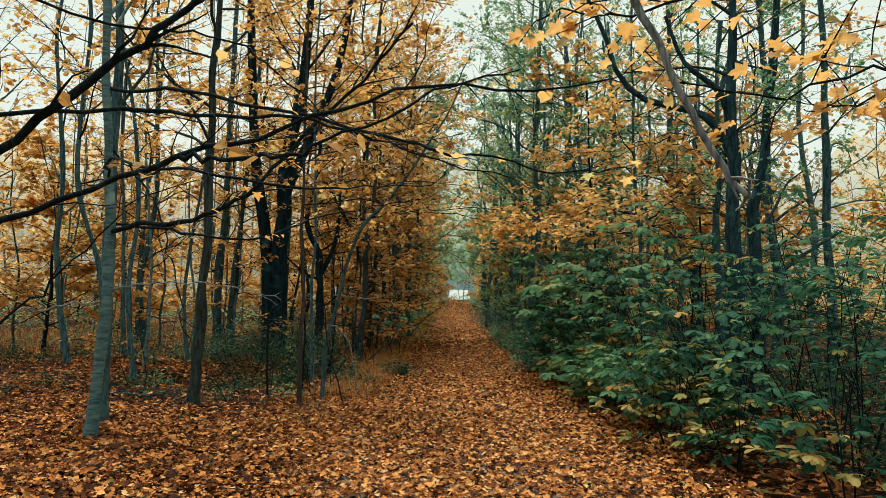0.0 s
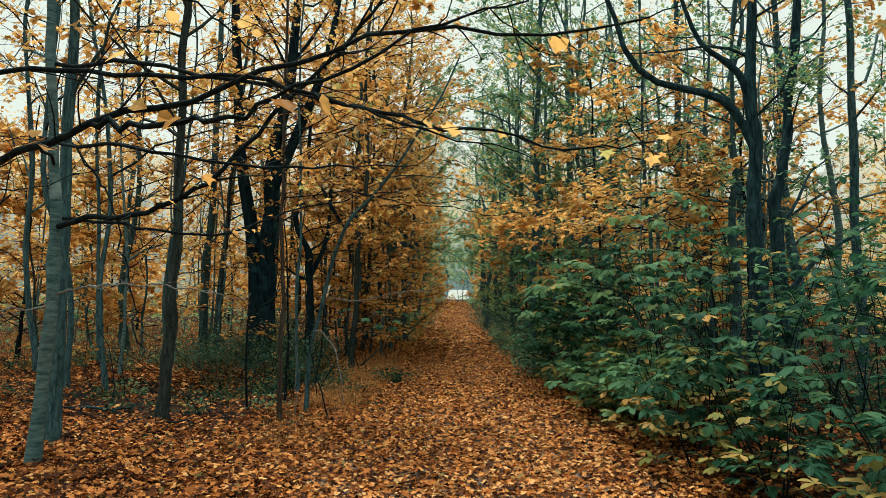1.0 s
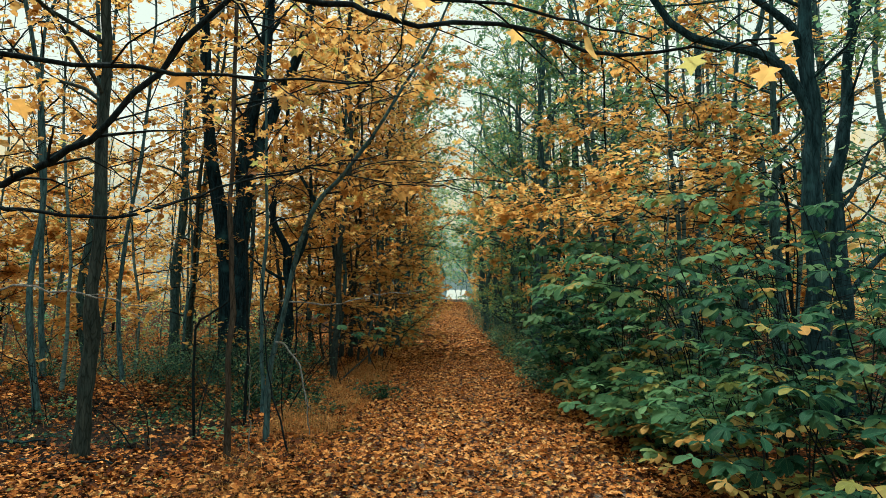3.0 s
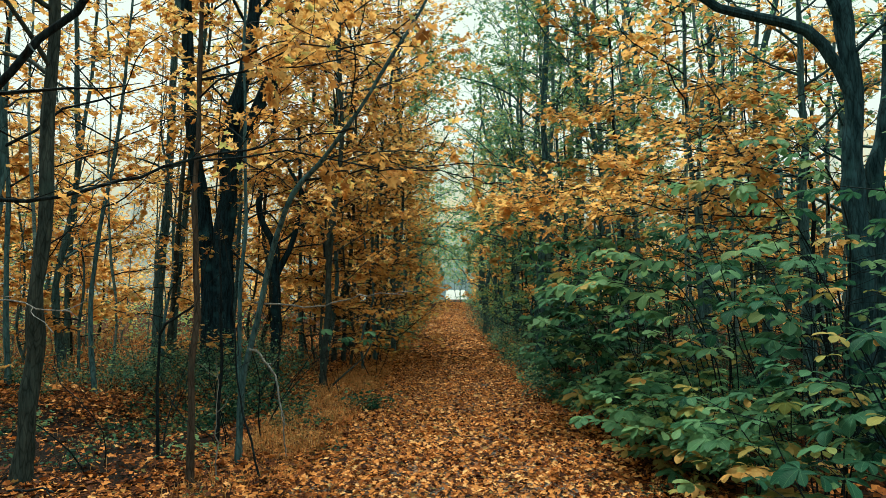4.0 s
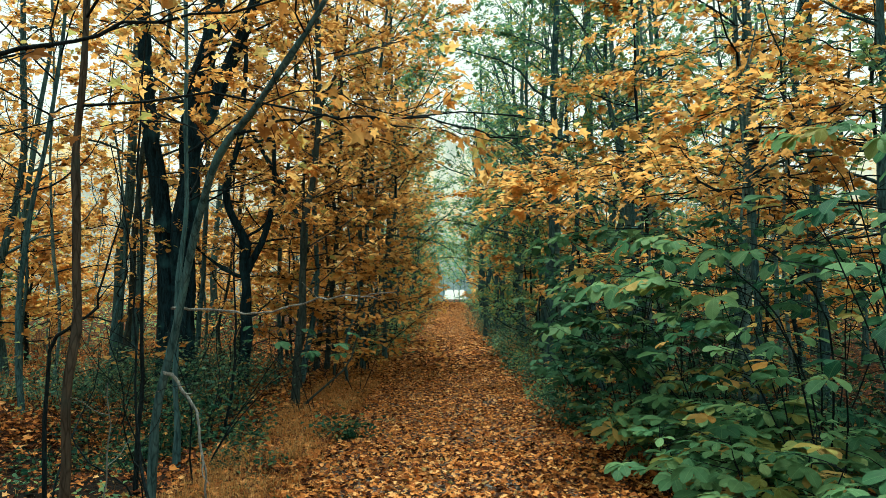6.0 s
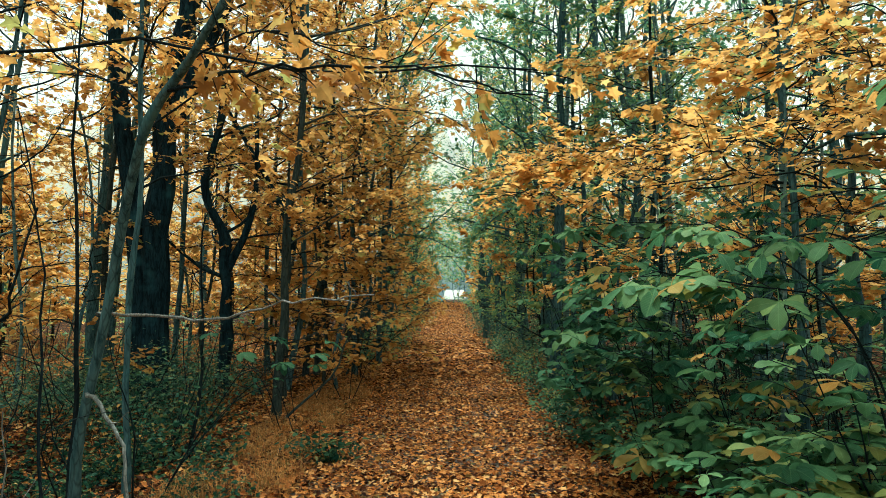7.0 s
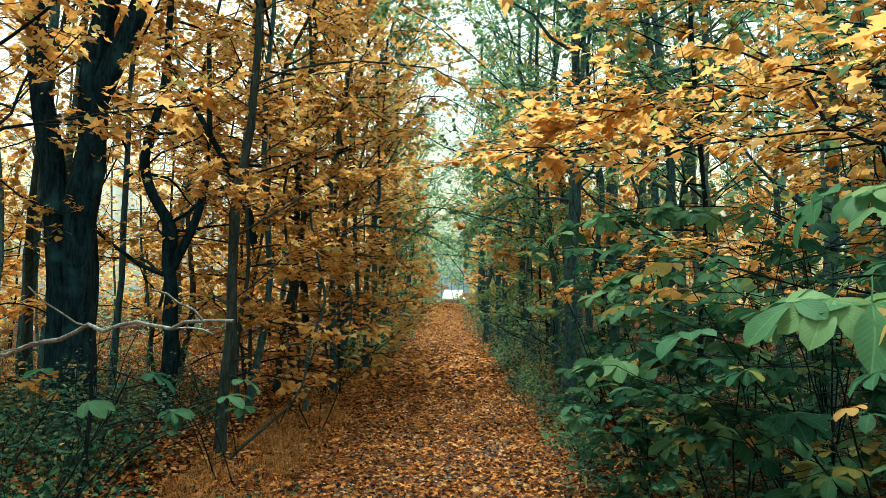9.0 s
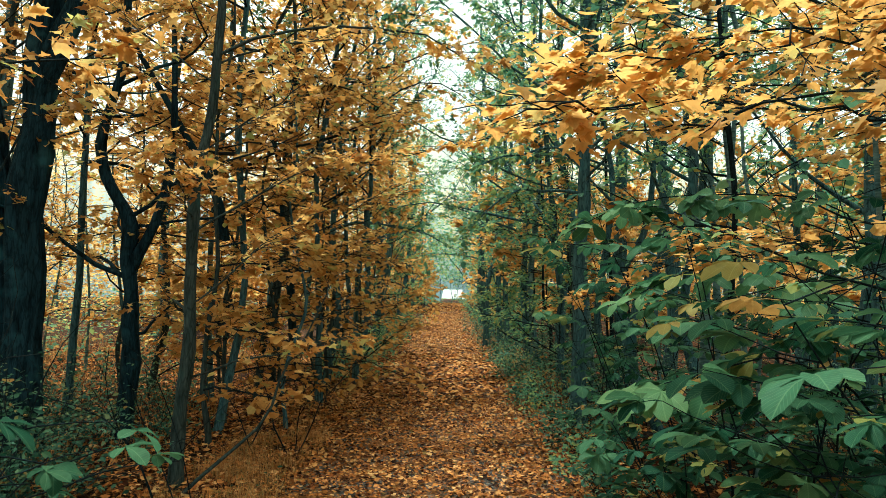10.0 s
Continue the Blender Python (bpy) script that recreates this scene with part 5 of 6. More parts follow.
far_wood(-3, 9, 22, 46, 17000, 4.2, 18.0, 0.1, M_LEAF_MIXED, 816, "thin green leaves of treetops beside the far path")
far_wood(-7, -1.3, 22, 38, 16000, 4.5, 15.0, 0.12, M_LEAF_ORANGE, 817, "orange leaves of the treetops beside the path")

# ---------------------------------------------------------------- green saplings with large compound leaves, right
def leaflet(long, seed):
    """A curved, folded leaflet: points, faces and the place of each point along and across it."""
    rng = np.random.default_rng(seed)
    along = np.array([0.0, 0.14, 0.34, 0.55, 0.74, 0.9, 1.0])
    half = np.array([0.014, 0.075, 0.16, 0.235, 0.25, 0.165, 0.0]) * rng.uniform(0.9, 1.1)
    bow, fold = rng.uniform(0.05, 0.26), rng.uniform(0.08, 0.3)
    rows, uvs = [], []
    for a, h in zip(along, half):
        z = 0.06 * math.sin(a * 3.1) - bow * a * a
        wave = 0.012 * math.sin(a * 17 + seed)
        for side in (-1, 0, 1):
            rows.append((a, side * h, z + fold * h * abs(side) + wave * side))
            uvs.append((a, 0.5 + side * h * 2.0))
    faces = [(3 * i + j, 3 * i + 3 + j, 3 * i + 4 + j, 3 * i + 1 + j) for i in range(6) for j in (0, 1)]
    return np.array(rows) * long, np.array(faces), np.array(uvs)


def compound_leaf(name, seed, count, mat):
    """A hand-shaped leaf: a stalk along x with leaflets fanned at its end."""
    rng = np.random.default_rng(seed)
    pieces, quads, uvs, at = [], [], [], 0
    for k in range(count):
        mid = abs(k - (count - 1) / 2) / max(1, (count - 1) / 2)
        a = (k - (count - 1) / 2) * (2.9 / max(1, count - 1)) + rng.normal() * 0.08
        v, t, uv = leaflet((0.165 - 0.05 * mid) * rng.uniform(0.85, 1.1), seed * 10 + k)
        v = v @ np.array(Euler((rng.normal() * 0.2, rng.uniform(-0.05, 0.28), a)).to_matrix()).T + np.array([0.1, 0, 0])
        pieces.append(v)
        quads.append(t + at)
        uvs.append(uv)
        at += len(v)
    sv, sf = tube([(0, 0, 0.0), (0.05, 0, 0.006), (0.1, 0, 0)], [0.0022, 0.0018, 0.0015], 3)
    faces = np.concatenate(quads + [sf + at])
    me = mesh_of(name, np.concatenate(pieces + [sv]), [faces], [mat])
    uv = np.concatenate(uvs + [np.tile([[0.3, 0.9]], (len(sv), 1))])
    layer = me.uv_layers.new(name="UVMap")
    layer.data.foreach_set("uv", uv[faces.ravel()].astype(np.float32).ravel())
    return me


LEAVES = [compound_leaf("leaf", 300 + k, (5, 5, 3, 5, 4, 3)[k], M_LEAF_GREEN_LIT) for k in range(6)]
DEEP_SHADED = [compound_leaf("leaf", 320 + k, (5, 5, 3, 5, 4)[k], M_LEAF_DEEP_SHADED) for k in range(5)]
TURNED = [compound_leaf("leaf", 310 + k, (5, 4, 3)[k], M_LEAF_TURNED) for k in range(3)]


def green_sapling(x, y, h, shoots, leaf_count, seed, lean=(0, 0), big=1.0, low=0.16, turned=0.1, arms=(), green=LEAVES):
    """A many-stemmed sapling: stems, side shoots, and each compound leaf as a part."""
    rng = np.random.default_rng(seed)
    z0 = float(land(x, y))
    root = thing("sapling", (x, y, z0), "leafy green sapling with large hand-shaped leaves, a few turned orange", "sapling", "green saplings beside the path")
    places = []
    for k in range(shoots):
        az = rng.uniform(0, 6.28)
        d = np.array([math.cos(az) * 0.3 + lean[0], math.sin(az) * 0.3 + lean[1], 1.0])
        ln = drift(rng, (math.cos(az) * 0.05, math.sin(az) * 0.05, -0.05), d, h * rng.uniform(0.7, 1.05), 8, 0.07, 0.0)
        v, f = tube(ln, np.linspace(0.009, 0.003, 8), 5)
        stem = part("stem", mesh_of("stem", v, [f], [M_BARK_TWIG]), root)
        for j in range(6):
            s = 7 * low + (j + rng.uniform()) / 6 * (6.95 - 7 * low)
            i = int(s)
            p = ln[i] + (ln[min(i + 1, 7)] - ln[i]) * (s - i)
            a2 = rng.uniform(0, 6.28)
            tw = drift(rng, p, (math.cos(a2) + lean[0], math.sin(a2) + lean[1], 0.25), rng.uniform(0.3, 0.7) * max(h, 1.5) / 2.2, 5, 0.12, -0.02)
            v, f = tube(tw, np.linspace(0.004, 0.0018, 5), 4)
            part("twig", mesh_of("twig", v, [f], [M_BARK_TWIG]), stem)
            for q in (1, 2, 3, 4, 4):
                places.append((tw[q], tw[q] - tw[q - 1]))
        places.append((ln[-1], np.array([math.cos(az), math.sin(az), 0.2])))
    order = rng.permutation(len(places))[:leaf_count]
    for n in order:
        p, d = places[n]
        az = math.atan2(d[1], d[0]) + rng.normal() * 0.9
        pool = TURNED if rng.uniform() < turned * (1.6 if p[2] < 0.45 * h else 0.5) else green
        ob = new("leaf", pool[rng.integers(len(pool))])
        ob.parent = root
        ob.matrix_basis = Matrix.Translation(p) @ Euler((rng.normal() * 0.18, rng.uniform(-0.12, 0.34), az)).to_matrix().to_4x4() @ Matrix.Scale(big * rng.uniform(0.7, 1.25), 4)
    for line, count, size in arms:
        ln = bend(np.asarray(line, float) - np.array([x, y, z0]), 16)
        v, f = tube(ln, np.linspace(0.009, 0.003, 16), 5)
        part("arm", mesh_of("arm", v, [f], [M_BARK_TWIG]), root)
        for n in range(count):
            e = min(15, int(15 * (0.45 + 0.55 * (n + 1) / count)))
            d = ln[e] - ln[e - 1]
            az = math.atan2(d[1], d[0]) + (0.0 if n == count - 1 else rng.choice([-1, 1]) * rng.uniform(0.4, 1.3))
            pool = TURNED if rng.uniform() < turned else LEAVES
            ob = new("leaf", pool[rng.integers(len(pool))])
            ob.parent = root
            ob.matrix_basis = Matrix.Translation(ln[e]) @ Euler((rng.normal() * 0.3, rng.uniform(0.1, 0.6), az)).to_matrix().to_4x4() @ Matrix.Scale(size * rng.uniform(0.85, 1.15), 4)
    return root


for k, (x, y, h, shoots, count) in enumerate([
        (3.2, 6.7, 1.5, 4, 100), (3.9, 7.8, 2.6, 5, 150), (2.95, 8.6, 1.7, 4, 130), (4.3, 8.9, 3.4, 6, 160), (3.4, 9.5, 2.8, 5, 150), (2.75, 9.9, 1.6, 4, 120), (4.4, 10.3, 3.6, 6, 160),
        (3.2, 10.9, 2.8, 5, 150), (2.5, 11.4, 1.6, 4, 110), (3.9, 11.8, 3.5, 6, 160), (2.9, 12.5, 2.5, 5, 150), (2.35, 12.8, 1.8, 4, 90), (3.5, 13.4, 3.3, 5, 150), (2.6, 14.3, 3.0, 5, 140),
        (2.35, 15.4, 2.7, 4, 120), (3.2, 15.9, 3.3, 5, 130), (2.5, 16.9, 2.9, 4, 120), (2.3, 18.3, 2.5, 4, 100), (2.9, 19.3, 3.0, 4, 100), (2.2, 20.4, 1.8, 4, 90), (5.0, 9.2, 3.4, 5, 110), (5.2, 11.2, 3.5, 5, 110),
        (4.5, 7.0, 2.4, 4, 110), (2.7, 7.7, 1.0, 4, 70), (2.35, 10.3, 1.0, 4, 80), (3.9, 10.6, 3.2, 4, 110), (2.1, 13.9, 1.3, 4, 90), (2.0, 16.2, 1.2, 4, 80), (3.6, 8.8, 1.2, 4, 90), (2.45, 12.3, 1.8, 3, 60), (2.35, 13.7, 1.9, 4, 100), (2.4, 11.7, 1.3, 4, 80), (2.3, 14.7, 2.1, 4, 100), (2.45, 8.8, 1.25, 4, 70)]):
    near = 11.9 < y < 15 and x < 2.95
    count, h = int(count * (0.44 if x > 3.15 else 0.78)), h * (0.86 if h > 3 else 1.0)
    count = int(count * 1.35) if y < 10.6 else count
    if 10.6 < y < 14.0:
        h, count = (min(h, 0.95), int(count * 1.4)) if x < 3.1 else (h, int(count * 0.45))
    # Front saplings take the green with painted light, the rest the shaded green.
    green_sapling(x + (0.38 if near else 0), y, h, shoots, count, 400 + k, (-0.3, -0.06) if near else (-0.12, -0.08), 1.1 if near else 0.86 if y < 10.6 else 1.0, 0.5 if near or (x > 3.8 and y < 13) else 0.16, 0.3 if 9.5 < y < 13.5 and x < 3.0 else 0.22 if x < 3.5 and y < 10 else 0.12 if x < 3.3 else 0.04, (), LEAVES if 9.4 < y < 14.0 and x < 3.1 else DEEP_SHADED)
green_sapling(3.0, 12.3, 2.3, 3, 40, 470, (-0.1, 0.0), 1.3, 0.5, 0.05,
              [([(3.0, 12.3, 0.1), (2.9, 12.3, 1.0), (2.49, 12.2, 1.7), (1.96, 12.1, 1.82), (1.53, 12.1, 1.88), (1.32, 12.1, 1.87)], 13, 1.3),
               ([(3.0, 12.3, 0.1), (2.8, 12.5, 1.5), (2.25, 12.7, 2.13), (1.93, 12.65, 2.23), (1.72, 12.65, 2.25)], 8, 1.2),
               ([(3.0, 12.3, 0.1), (2.9, 12.0, 1.5), (2.4, 11.8, 2.05), (2.05, 11.75, 2.08), (1.78, 11.75, 2.0)], 9, 1.2)])
green_sapling(3.9, 17.1, 2.6, 3, 40, 471, (-0.1, 0.0), 1.2, 0.5, 0.05,
              [([(3.9, 17.1, 0.1), (3.8, 17.0, 1.6), (3.52, 17.0, 2.6), (2.56, 16.9, 2.74), (1.73, 16.9, 2.66), (1.13, 16.9, 2.38)], 22, 1.4),
               ([(3.9, 17.1, 0.1), (3.6, 16.7, 1.4), (2.9, 16.4, 2.0), (2.1, 16.3, 2.1), (1.6, 16.3, 1.9)], 16, 1.3)])
green_sapling(2.75, 15.2, 1.9, 3, 36, 472, (-0.1, 0.0), 1.2, 0.4, 0.1,
              [([(2.75, 15.2, 0.1), (2.6, 15.1, 1.2), (2.09, 15.0, 1.55), (1.74, 15.0, 1.51), (1.42, 15.0, 1.42)], 11, 1.4),
               ([(2.75, 15.2, 0.1), (2.6, 15.0, 0.8), (2.2, 14.8, 1.05), (1.75, 14.7, 0.95)], 10, 1.3)])
green_sapling(3.5, 11.2, 2.6, 3, 16, 474, (-0.1, 0.0), 0.9, 0.6, 0.15,
              [([(3.5, 11.2, 0.1), (3.4, 11.1, 1.8), (3.0, 11.0, 2.5), (2.5, 10.9, 2.72), (2.15, 10.9, 2.7)], 14, 0.95),
               ([(3.5, 11.2, 0.1), (3.6, 11.0, 2.0), (3.3, 10.7, 2.7), (2.9, 10.5, 2.95), (2.6, 10.4, 2.95)], 13, 0.95),
               ([(3.5, 11.2, 0.1), (3.6, 11.3, 1.6), (3.3, 11.5, 2.2), (2.8, 11.6, 2.35), (2.5, 11.6, 2.25)], 13, 0.95)])
for k, (x, y) in enumerate([(2.15, 13.1), (2.2, 12.3), (2.5, 11.6), (2.05, 14.0)]):
    green_sapling(x, y, 0.75, 3, 34, 476 + k, (-0.1, -0.05), 1.15, 0.4, 0.3)
green_sapling(3.5, 14.3, 1.5, 3, 26, 473, (-0.1, 0.0), 1.1, 0.5, 0.85,
              [([(3.5, 14.3, 0.1), (3.4, 14.3, 0.7), (3.1, 14.35, 0.95), (2.75, 14.4, 0.85)], 9, 1.1),
               ([(3.5, 14.3, 0.1), (3.5, 14.1, 0.8), (3.3, 13.9, 1.1), (2.95, 13.8, 1.0)], 8, 1.1)])
green_sapling(-2.45, 14.0, 1.9, 2, 11, 460, (0.22, -0.08), 0.8, 0.75, green=DEEP_SHADED)

# Pale bark here puts distance haze into the stems' colour.
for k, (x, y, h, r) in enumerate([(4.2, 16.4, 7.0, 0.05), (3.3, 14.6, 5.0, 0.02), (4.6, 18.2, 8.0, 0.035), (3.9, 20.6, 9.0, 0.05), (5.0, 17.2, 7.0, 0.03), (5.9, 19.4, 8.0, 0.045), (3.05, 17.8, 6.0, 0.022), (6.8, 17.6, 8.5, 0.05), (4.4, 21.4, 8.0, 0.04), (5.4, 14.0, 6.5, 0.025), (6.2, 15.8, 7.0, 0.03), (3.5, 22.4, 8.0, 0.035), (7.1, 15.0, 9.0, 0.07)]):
    tree("slim_tree", "thin stem standing among the green bushes, bark paled as haze", "tree", straight(x, y, h, 0.25 * math.sin(k * 2.1), 0.1, 0.07, 880 + k), r, r * 0.4, M_BARK_PALE, M_LEAF_MIXED if k % 4 else M_LEAF_ORANGE, blade=MAPLE_MID,
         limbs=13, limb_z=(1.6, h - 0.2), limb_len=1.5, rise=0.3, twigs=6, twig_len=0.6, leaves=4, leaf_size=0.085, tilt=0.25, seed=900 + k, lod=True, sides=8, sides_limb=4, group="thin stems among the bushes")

# ---------------------------------------------------------------- undergrowth
def shrub(name, label, x, y, rx, ry, h, n, size, mat, seed, blade=OVAL, category="shrub", group=""):
    """A low bush: many thin stems from the ground and small leaves on them."""
    rng = np.random.default_rng(seed)
    z0 = float(land(x, y))
    root = thing(name, (x, y, z0), label, category, group)
    pieces, pos, way = [], [], []
    stems = max(8, n // 28)
    for k in range(stems):
        a, r = rng.uniform(0, 6.28), math.sqrt(rng.uniform())
        bx, by = rx * r * math.cos(a), ry * r * math.sin(a)
        ln = drift(rng, (bx, by, float(land(x + bx, y + by)) - z0 - 0.03), (rng.normal() * 0.5, rng.normal() * 0.5, 1), h * rng.uniform(0.5, 1.15), 6, 0.2, -0.06)
        pieces.append(tube(ln, np.linspace(0.0038, 0.0015, 6), 3))
        m = n // stems
        e = rng.uniform(0.8, 4.99, m)
        i = e.astype(int)
        p = ln[i] + (ln[i + 1] - ln[i]) * (e - i)[:, None] + rng.normal(size=(m, 3)) * 0.07
        p[:, 2] = np.maximum(p[:, 2], 0.05)
        pos.append(p)
        az = rng.uniform(0, 6.28, m)
        way.append(np.stack([np.cos(az), np.sin(az), rng.normal(size=m) * 0.4], -1))
    v, f = join(pieces)
    part("stemwork", mesh_of("stemwork", v, [f], [M_BARK_TWIG]), root, kind="stuff")
    pos, way = np.concatenate(pos), np.concatenate(way)
    v, f = scatter(rng, pos, way, size * rng.uniform(0.6, 1.3, len(pos)), 0.5, blade)
    part("foliage", mesh_of("foliage", v, [f], [mat], False), root, kind="stuff")
    return root


for k, (x, y, rx, ry, h, n) in enumerate([(-4.2, 17.7, 0.9, 0.8, 1.3, 1900), (-5.5, 18.1, 1.2, 0.9, 1.1, 1500), (-3.6, 17.3, 0.5, 0.6, 1.1, 900), (-3.3, 15.3, 0.5, 0.5, 0.6, 500), (-6.6, 18.9, 1.2, 1.0, 1.0, 1300), (-4.3, 20.0, 1.2, 0.8, 1.3, 1400),
                                          (-6.0, 20.6, 1.5, 1.2, 1.1, 1300), (-8.2, 18.3, 1.6, 1.2, 0.8, 1000), (-10.5, 16.5, 1.8, 1.4, 0.6, 800), (-7.6, 16.2, 0.9, 0.7, 0.5, 450), (-4.8, 16.3, 0.6, 0.35, 0.45, 320),
                                          (-2.2, 14.4, 0.3, 0.5, 0.35, 260), (-3.7, 15.1, 0.6, 0.5, 0.4, 300), (-4.7, 15.3, 0.7, 0.5, 0.35, 260), (-3.2, 15.5, 0.55, 0.5, 1.3, 1100), (-2.5, 15.2, 0.25, 0.3, 0.6, 260), (-5.6, 22.8, 1.6, 1.2, 1.1, 1100)]):
    shrub("shrub", "low dense green bramble with small leaves", x, y, rx, ry, h, int(n * 1.5), 0.064, M_LEAF_UNDER_PALE if y > 16.6 else M_LEAF_UNDER_DARK, 500 + k, group="brambles under the trees")
for k, (x, y, rx, ry, h, n) in enumerate([(2.95, 13.2, 0.5, 0.6, 0.8, 800), (2.85, 14.6, 0.45, 0.6, 0.8, 800), (2.75, 16.0, 0.4, 0.6, 0.8, 700), (4.6, 7.4, 1.2, 0.9, 1.2, 1500), (5.6, 8.6, 1.5, 1.3, 1.5, 1600), (5.2, 12.4, 1.4, 1.2, 1.5, 1600), (4.4, 14.4, 1.2, 1.0, 1.2, 1500), (6.6, 10.6, 1.6, 1.4, 1.5, 1500), (4.3, 16.8, 1.3, 1.2, 1.2, 1400),
                                          (4.0, 19.0, 1.3, 1.2, 1.3, 1400), (6.4, 14.8, 1.6, 1.4, 1.3, 1400), (2.9, 22.5, 0.9, 1.3, 1.5, 1500), (2.6, 24.8, 0.8, 1.3, 1.5, 1400), (2.4, 27.5, 0.8, 1.5, 1.5, 1400), (2.2, 30.5, 0.8, 1.5, 1.6, 1400),
                                          (2.0, 34.0, 0.7, 1.7, 1.6, 1300), (5.5, 18.0, 1.5, 1.5, 1.4, 1300), (5.2, 22.0, 1.6, 1.6, 1.4, 1300), (7.8, 13.0, 1.5, 1.5, 1.3, 1200), (1.6, 40.0, 0.8, 2.2, 1.7, 1200), (1.2, 48.0, 0.9, 3.0, 1.8, 1200)]):
    shrub("shrub", "dense dark green undergrowth shrub", x, y, rx, ry, h, n, 0.08, M_LEAF_UNDER_PALE if y > 15.5 else M_LEAF_UNDER_DARK, 520 + k, group="undergrowth beside the path")
for k, (x, y, rx, ry, h, n) in enumerate([(-2.2, 27.0, 0.7, 1.5, 1.1, 900), (-2.4, 31.5, 0.7, 2.0, 1.2, 900), (-2.7, 36.5, 0.7, 2.5, 1.4, 900), (-2.9, 43.0, 0.8, 3.0, 1.6, 900), (-3.1, 51.0, 0.9, 4.0, 1.8, 900)]):
    shrub("shrub", "pale green undergrowth at the path's edge", x, y, rx, ry, h, n, 0.1, M_LEAF_MIXED, 550 + k, group="undergrowth beside the path")
rng_edge = np.random.default_rng(66)
for k in range(16):
    y = 15.6 + k * 1.15
    shrub("edge_plant", "low green plants bordering the path", path_x(y) + rng_edge.uniform(1.5, 1.85), y, 0.35, 0.6, rng_edge.uniform(0.35, 0.75), 420, 0.07, M_LEAF_UNDER_PALE if k % 3 else M_LEAF_MIXED, 1000 + k, category="plant", group="low plants bordering the path")
shrub("weed", "small dark green weed clump at the path's edge", -1.22, 15.4, 0.34, 0.24, 0.42, 460, 0.07, M_LEAF_UNDER_DARK, 570, category="plant")
shrub("weed", "single small green seedling among fallen leaves", -1.15, 12.6, 0.08, 0.08, 0.1, 24, 0.05, M_LEAF_UNDER_DARK, 571, category="plant")
shrub("weed", "low green weeds in dry grass", -1.95, 14.0, 0.4, 0.5, 0.3, 240, 0.055, M_LEAF_UNDER_DARK, 572, category="plant")


for k, (x, y) in enumerate([(-2.3, 9.8), (-2.7, 10.5), (-1.9, 11.0), (-3.1, 9.6), (-2.4, 12.0), (-1.7, 13.4), (-3.4, 10.4), (-1.6, 16.6), (-1.55, 18.0), (2.2, 9.0), (2.0, 11.0)]):
    shrub("weed", "small green seedling among fallen leaves", x, y, 0.13, 0.13, 0.16, 40, 0.05, M_LEAF_UNDER_DARK, 580 + k, category="plant", group="seedlings in the leaves")


rng_low = np.random.default_rng(55)
for k in range(15):
    x, y = rng_low.uniform(-7.2, -2.7), rng_low.uniform(11.0, 16.2)
    shrub("bramble", "sparse low bramble creeping over dark earth and leaves", x, y, rng_low.uniform(0.25, 0.5), rng_low.uniform(0.2, 0.4), rng_low.uniform(0.15, 0.4), int(rng_low.uniform(60, 170)), 0.06, M_LEAF_UNDER_DARK if k % 3 else M_LEAF_MIXED, 660 + k, category="plant", group="low brambles on the woodland floor")


def grass(x0, x1, y0, y1, n, h, seed, label, wide=0.0024):
    rng = np.random.default_rng(seed)
    x, y = rng.uniform(x0, x1, n), rng.uniform(y0, y1, n)
    x = x + path_x(y) - path_x(15)
    clump = np.sin(x * 5.1 + y * 2.3) + np.sin(y * 4.3 - x * 1.7) + rng.normal(size=n) * 0.7
    keep = clump > -0.4
    x, y = x[keep], y[keep]
    n = len(x)
    base = np.stack([x, y, land(x, y) - 0.01], -1)
    az = rng.uniform(0, 6.28, n)
    hh = h * rng.uniform(0.35, 1.1, n)
    out = np.stack([np.cos(az), np.sin(az), 0 * az], -1)
    side = np.stack([-np.sin(az), np.cos(az), 0 * az], -1) * wide
    up = np.array([0, 0, 1.0])
    p1 = base + up * (hh * 0.55)[:, None] + out * (hh * 0.12)[:, None]
    p2 = base + up * (hh * rng.uniform(0.5, 0.95, n))[:, None] + out * (hh * rng.uniform(0.3, 1.0, n))[:, None]
    v = np.stack([base - side, base + side, p1 + side * 0.8, p1 - side * 0.8, p2], 1).reshape(-1, 3)
    o = np.arange(n)[:, None] * 5
    me = mesh_of("grass", v, [np.array([[0, 1, 2, 3]]) + o, np.array([[3, 2, 4]]) + o], [M_GRASS, M_GRASS], False)
    tagged(new("grass", me), label, "grass", kind="stuff")


grass(-2.4, -1.25, 12.3, 20.5, 11000, 0.27, 605, "tufts of dry orange-brown grass along the edge of the path")
grass(-2.5, -1.4, 9.5, 27.0, 9000, 0.22, 601, "dry brown grass along the edge of the path")
grass(-18.0, -3.2, 17.5, 36.0, 15000, 0.42, 606, "golden dry ferns and grass deeper in the wood", 0.007)
grass(-9.0, -2.6, 12.0, 30.0, 3500, 0.22, 602, "thin dry grass on the woodland floor")
grass(-3.2, -1.7, 27.0, 60.0, 9000, 0.7, 603, "dry grass at the far edge of the path")
grass(1.8, 3.0, 24.0, 60.0, 9000, 0.6, 604, "dry grass at the far edge of the path")


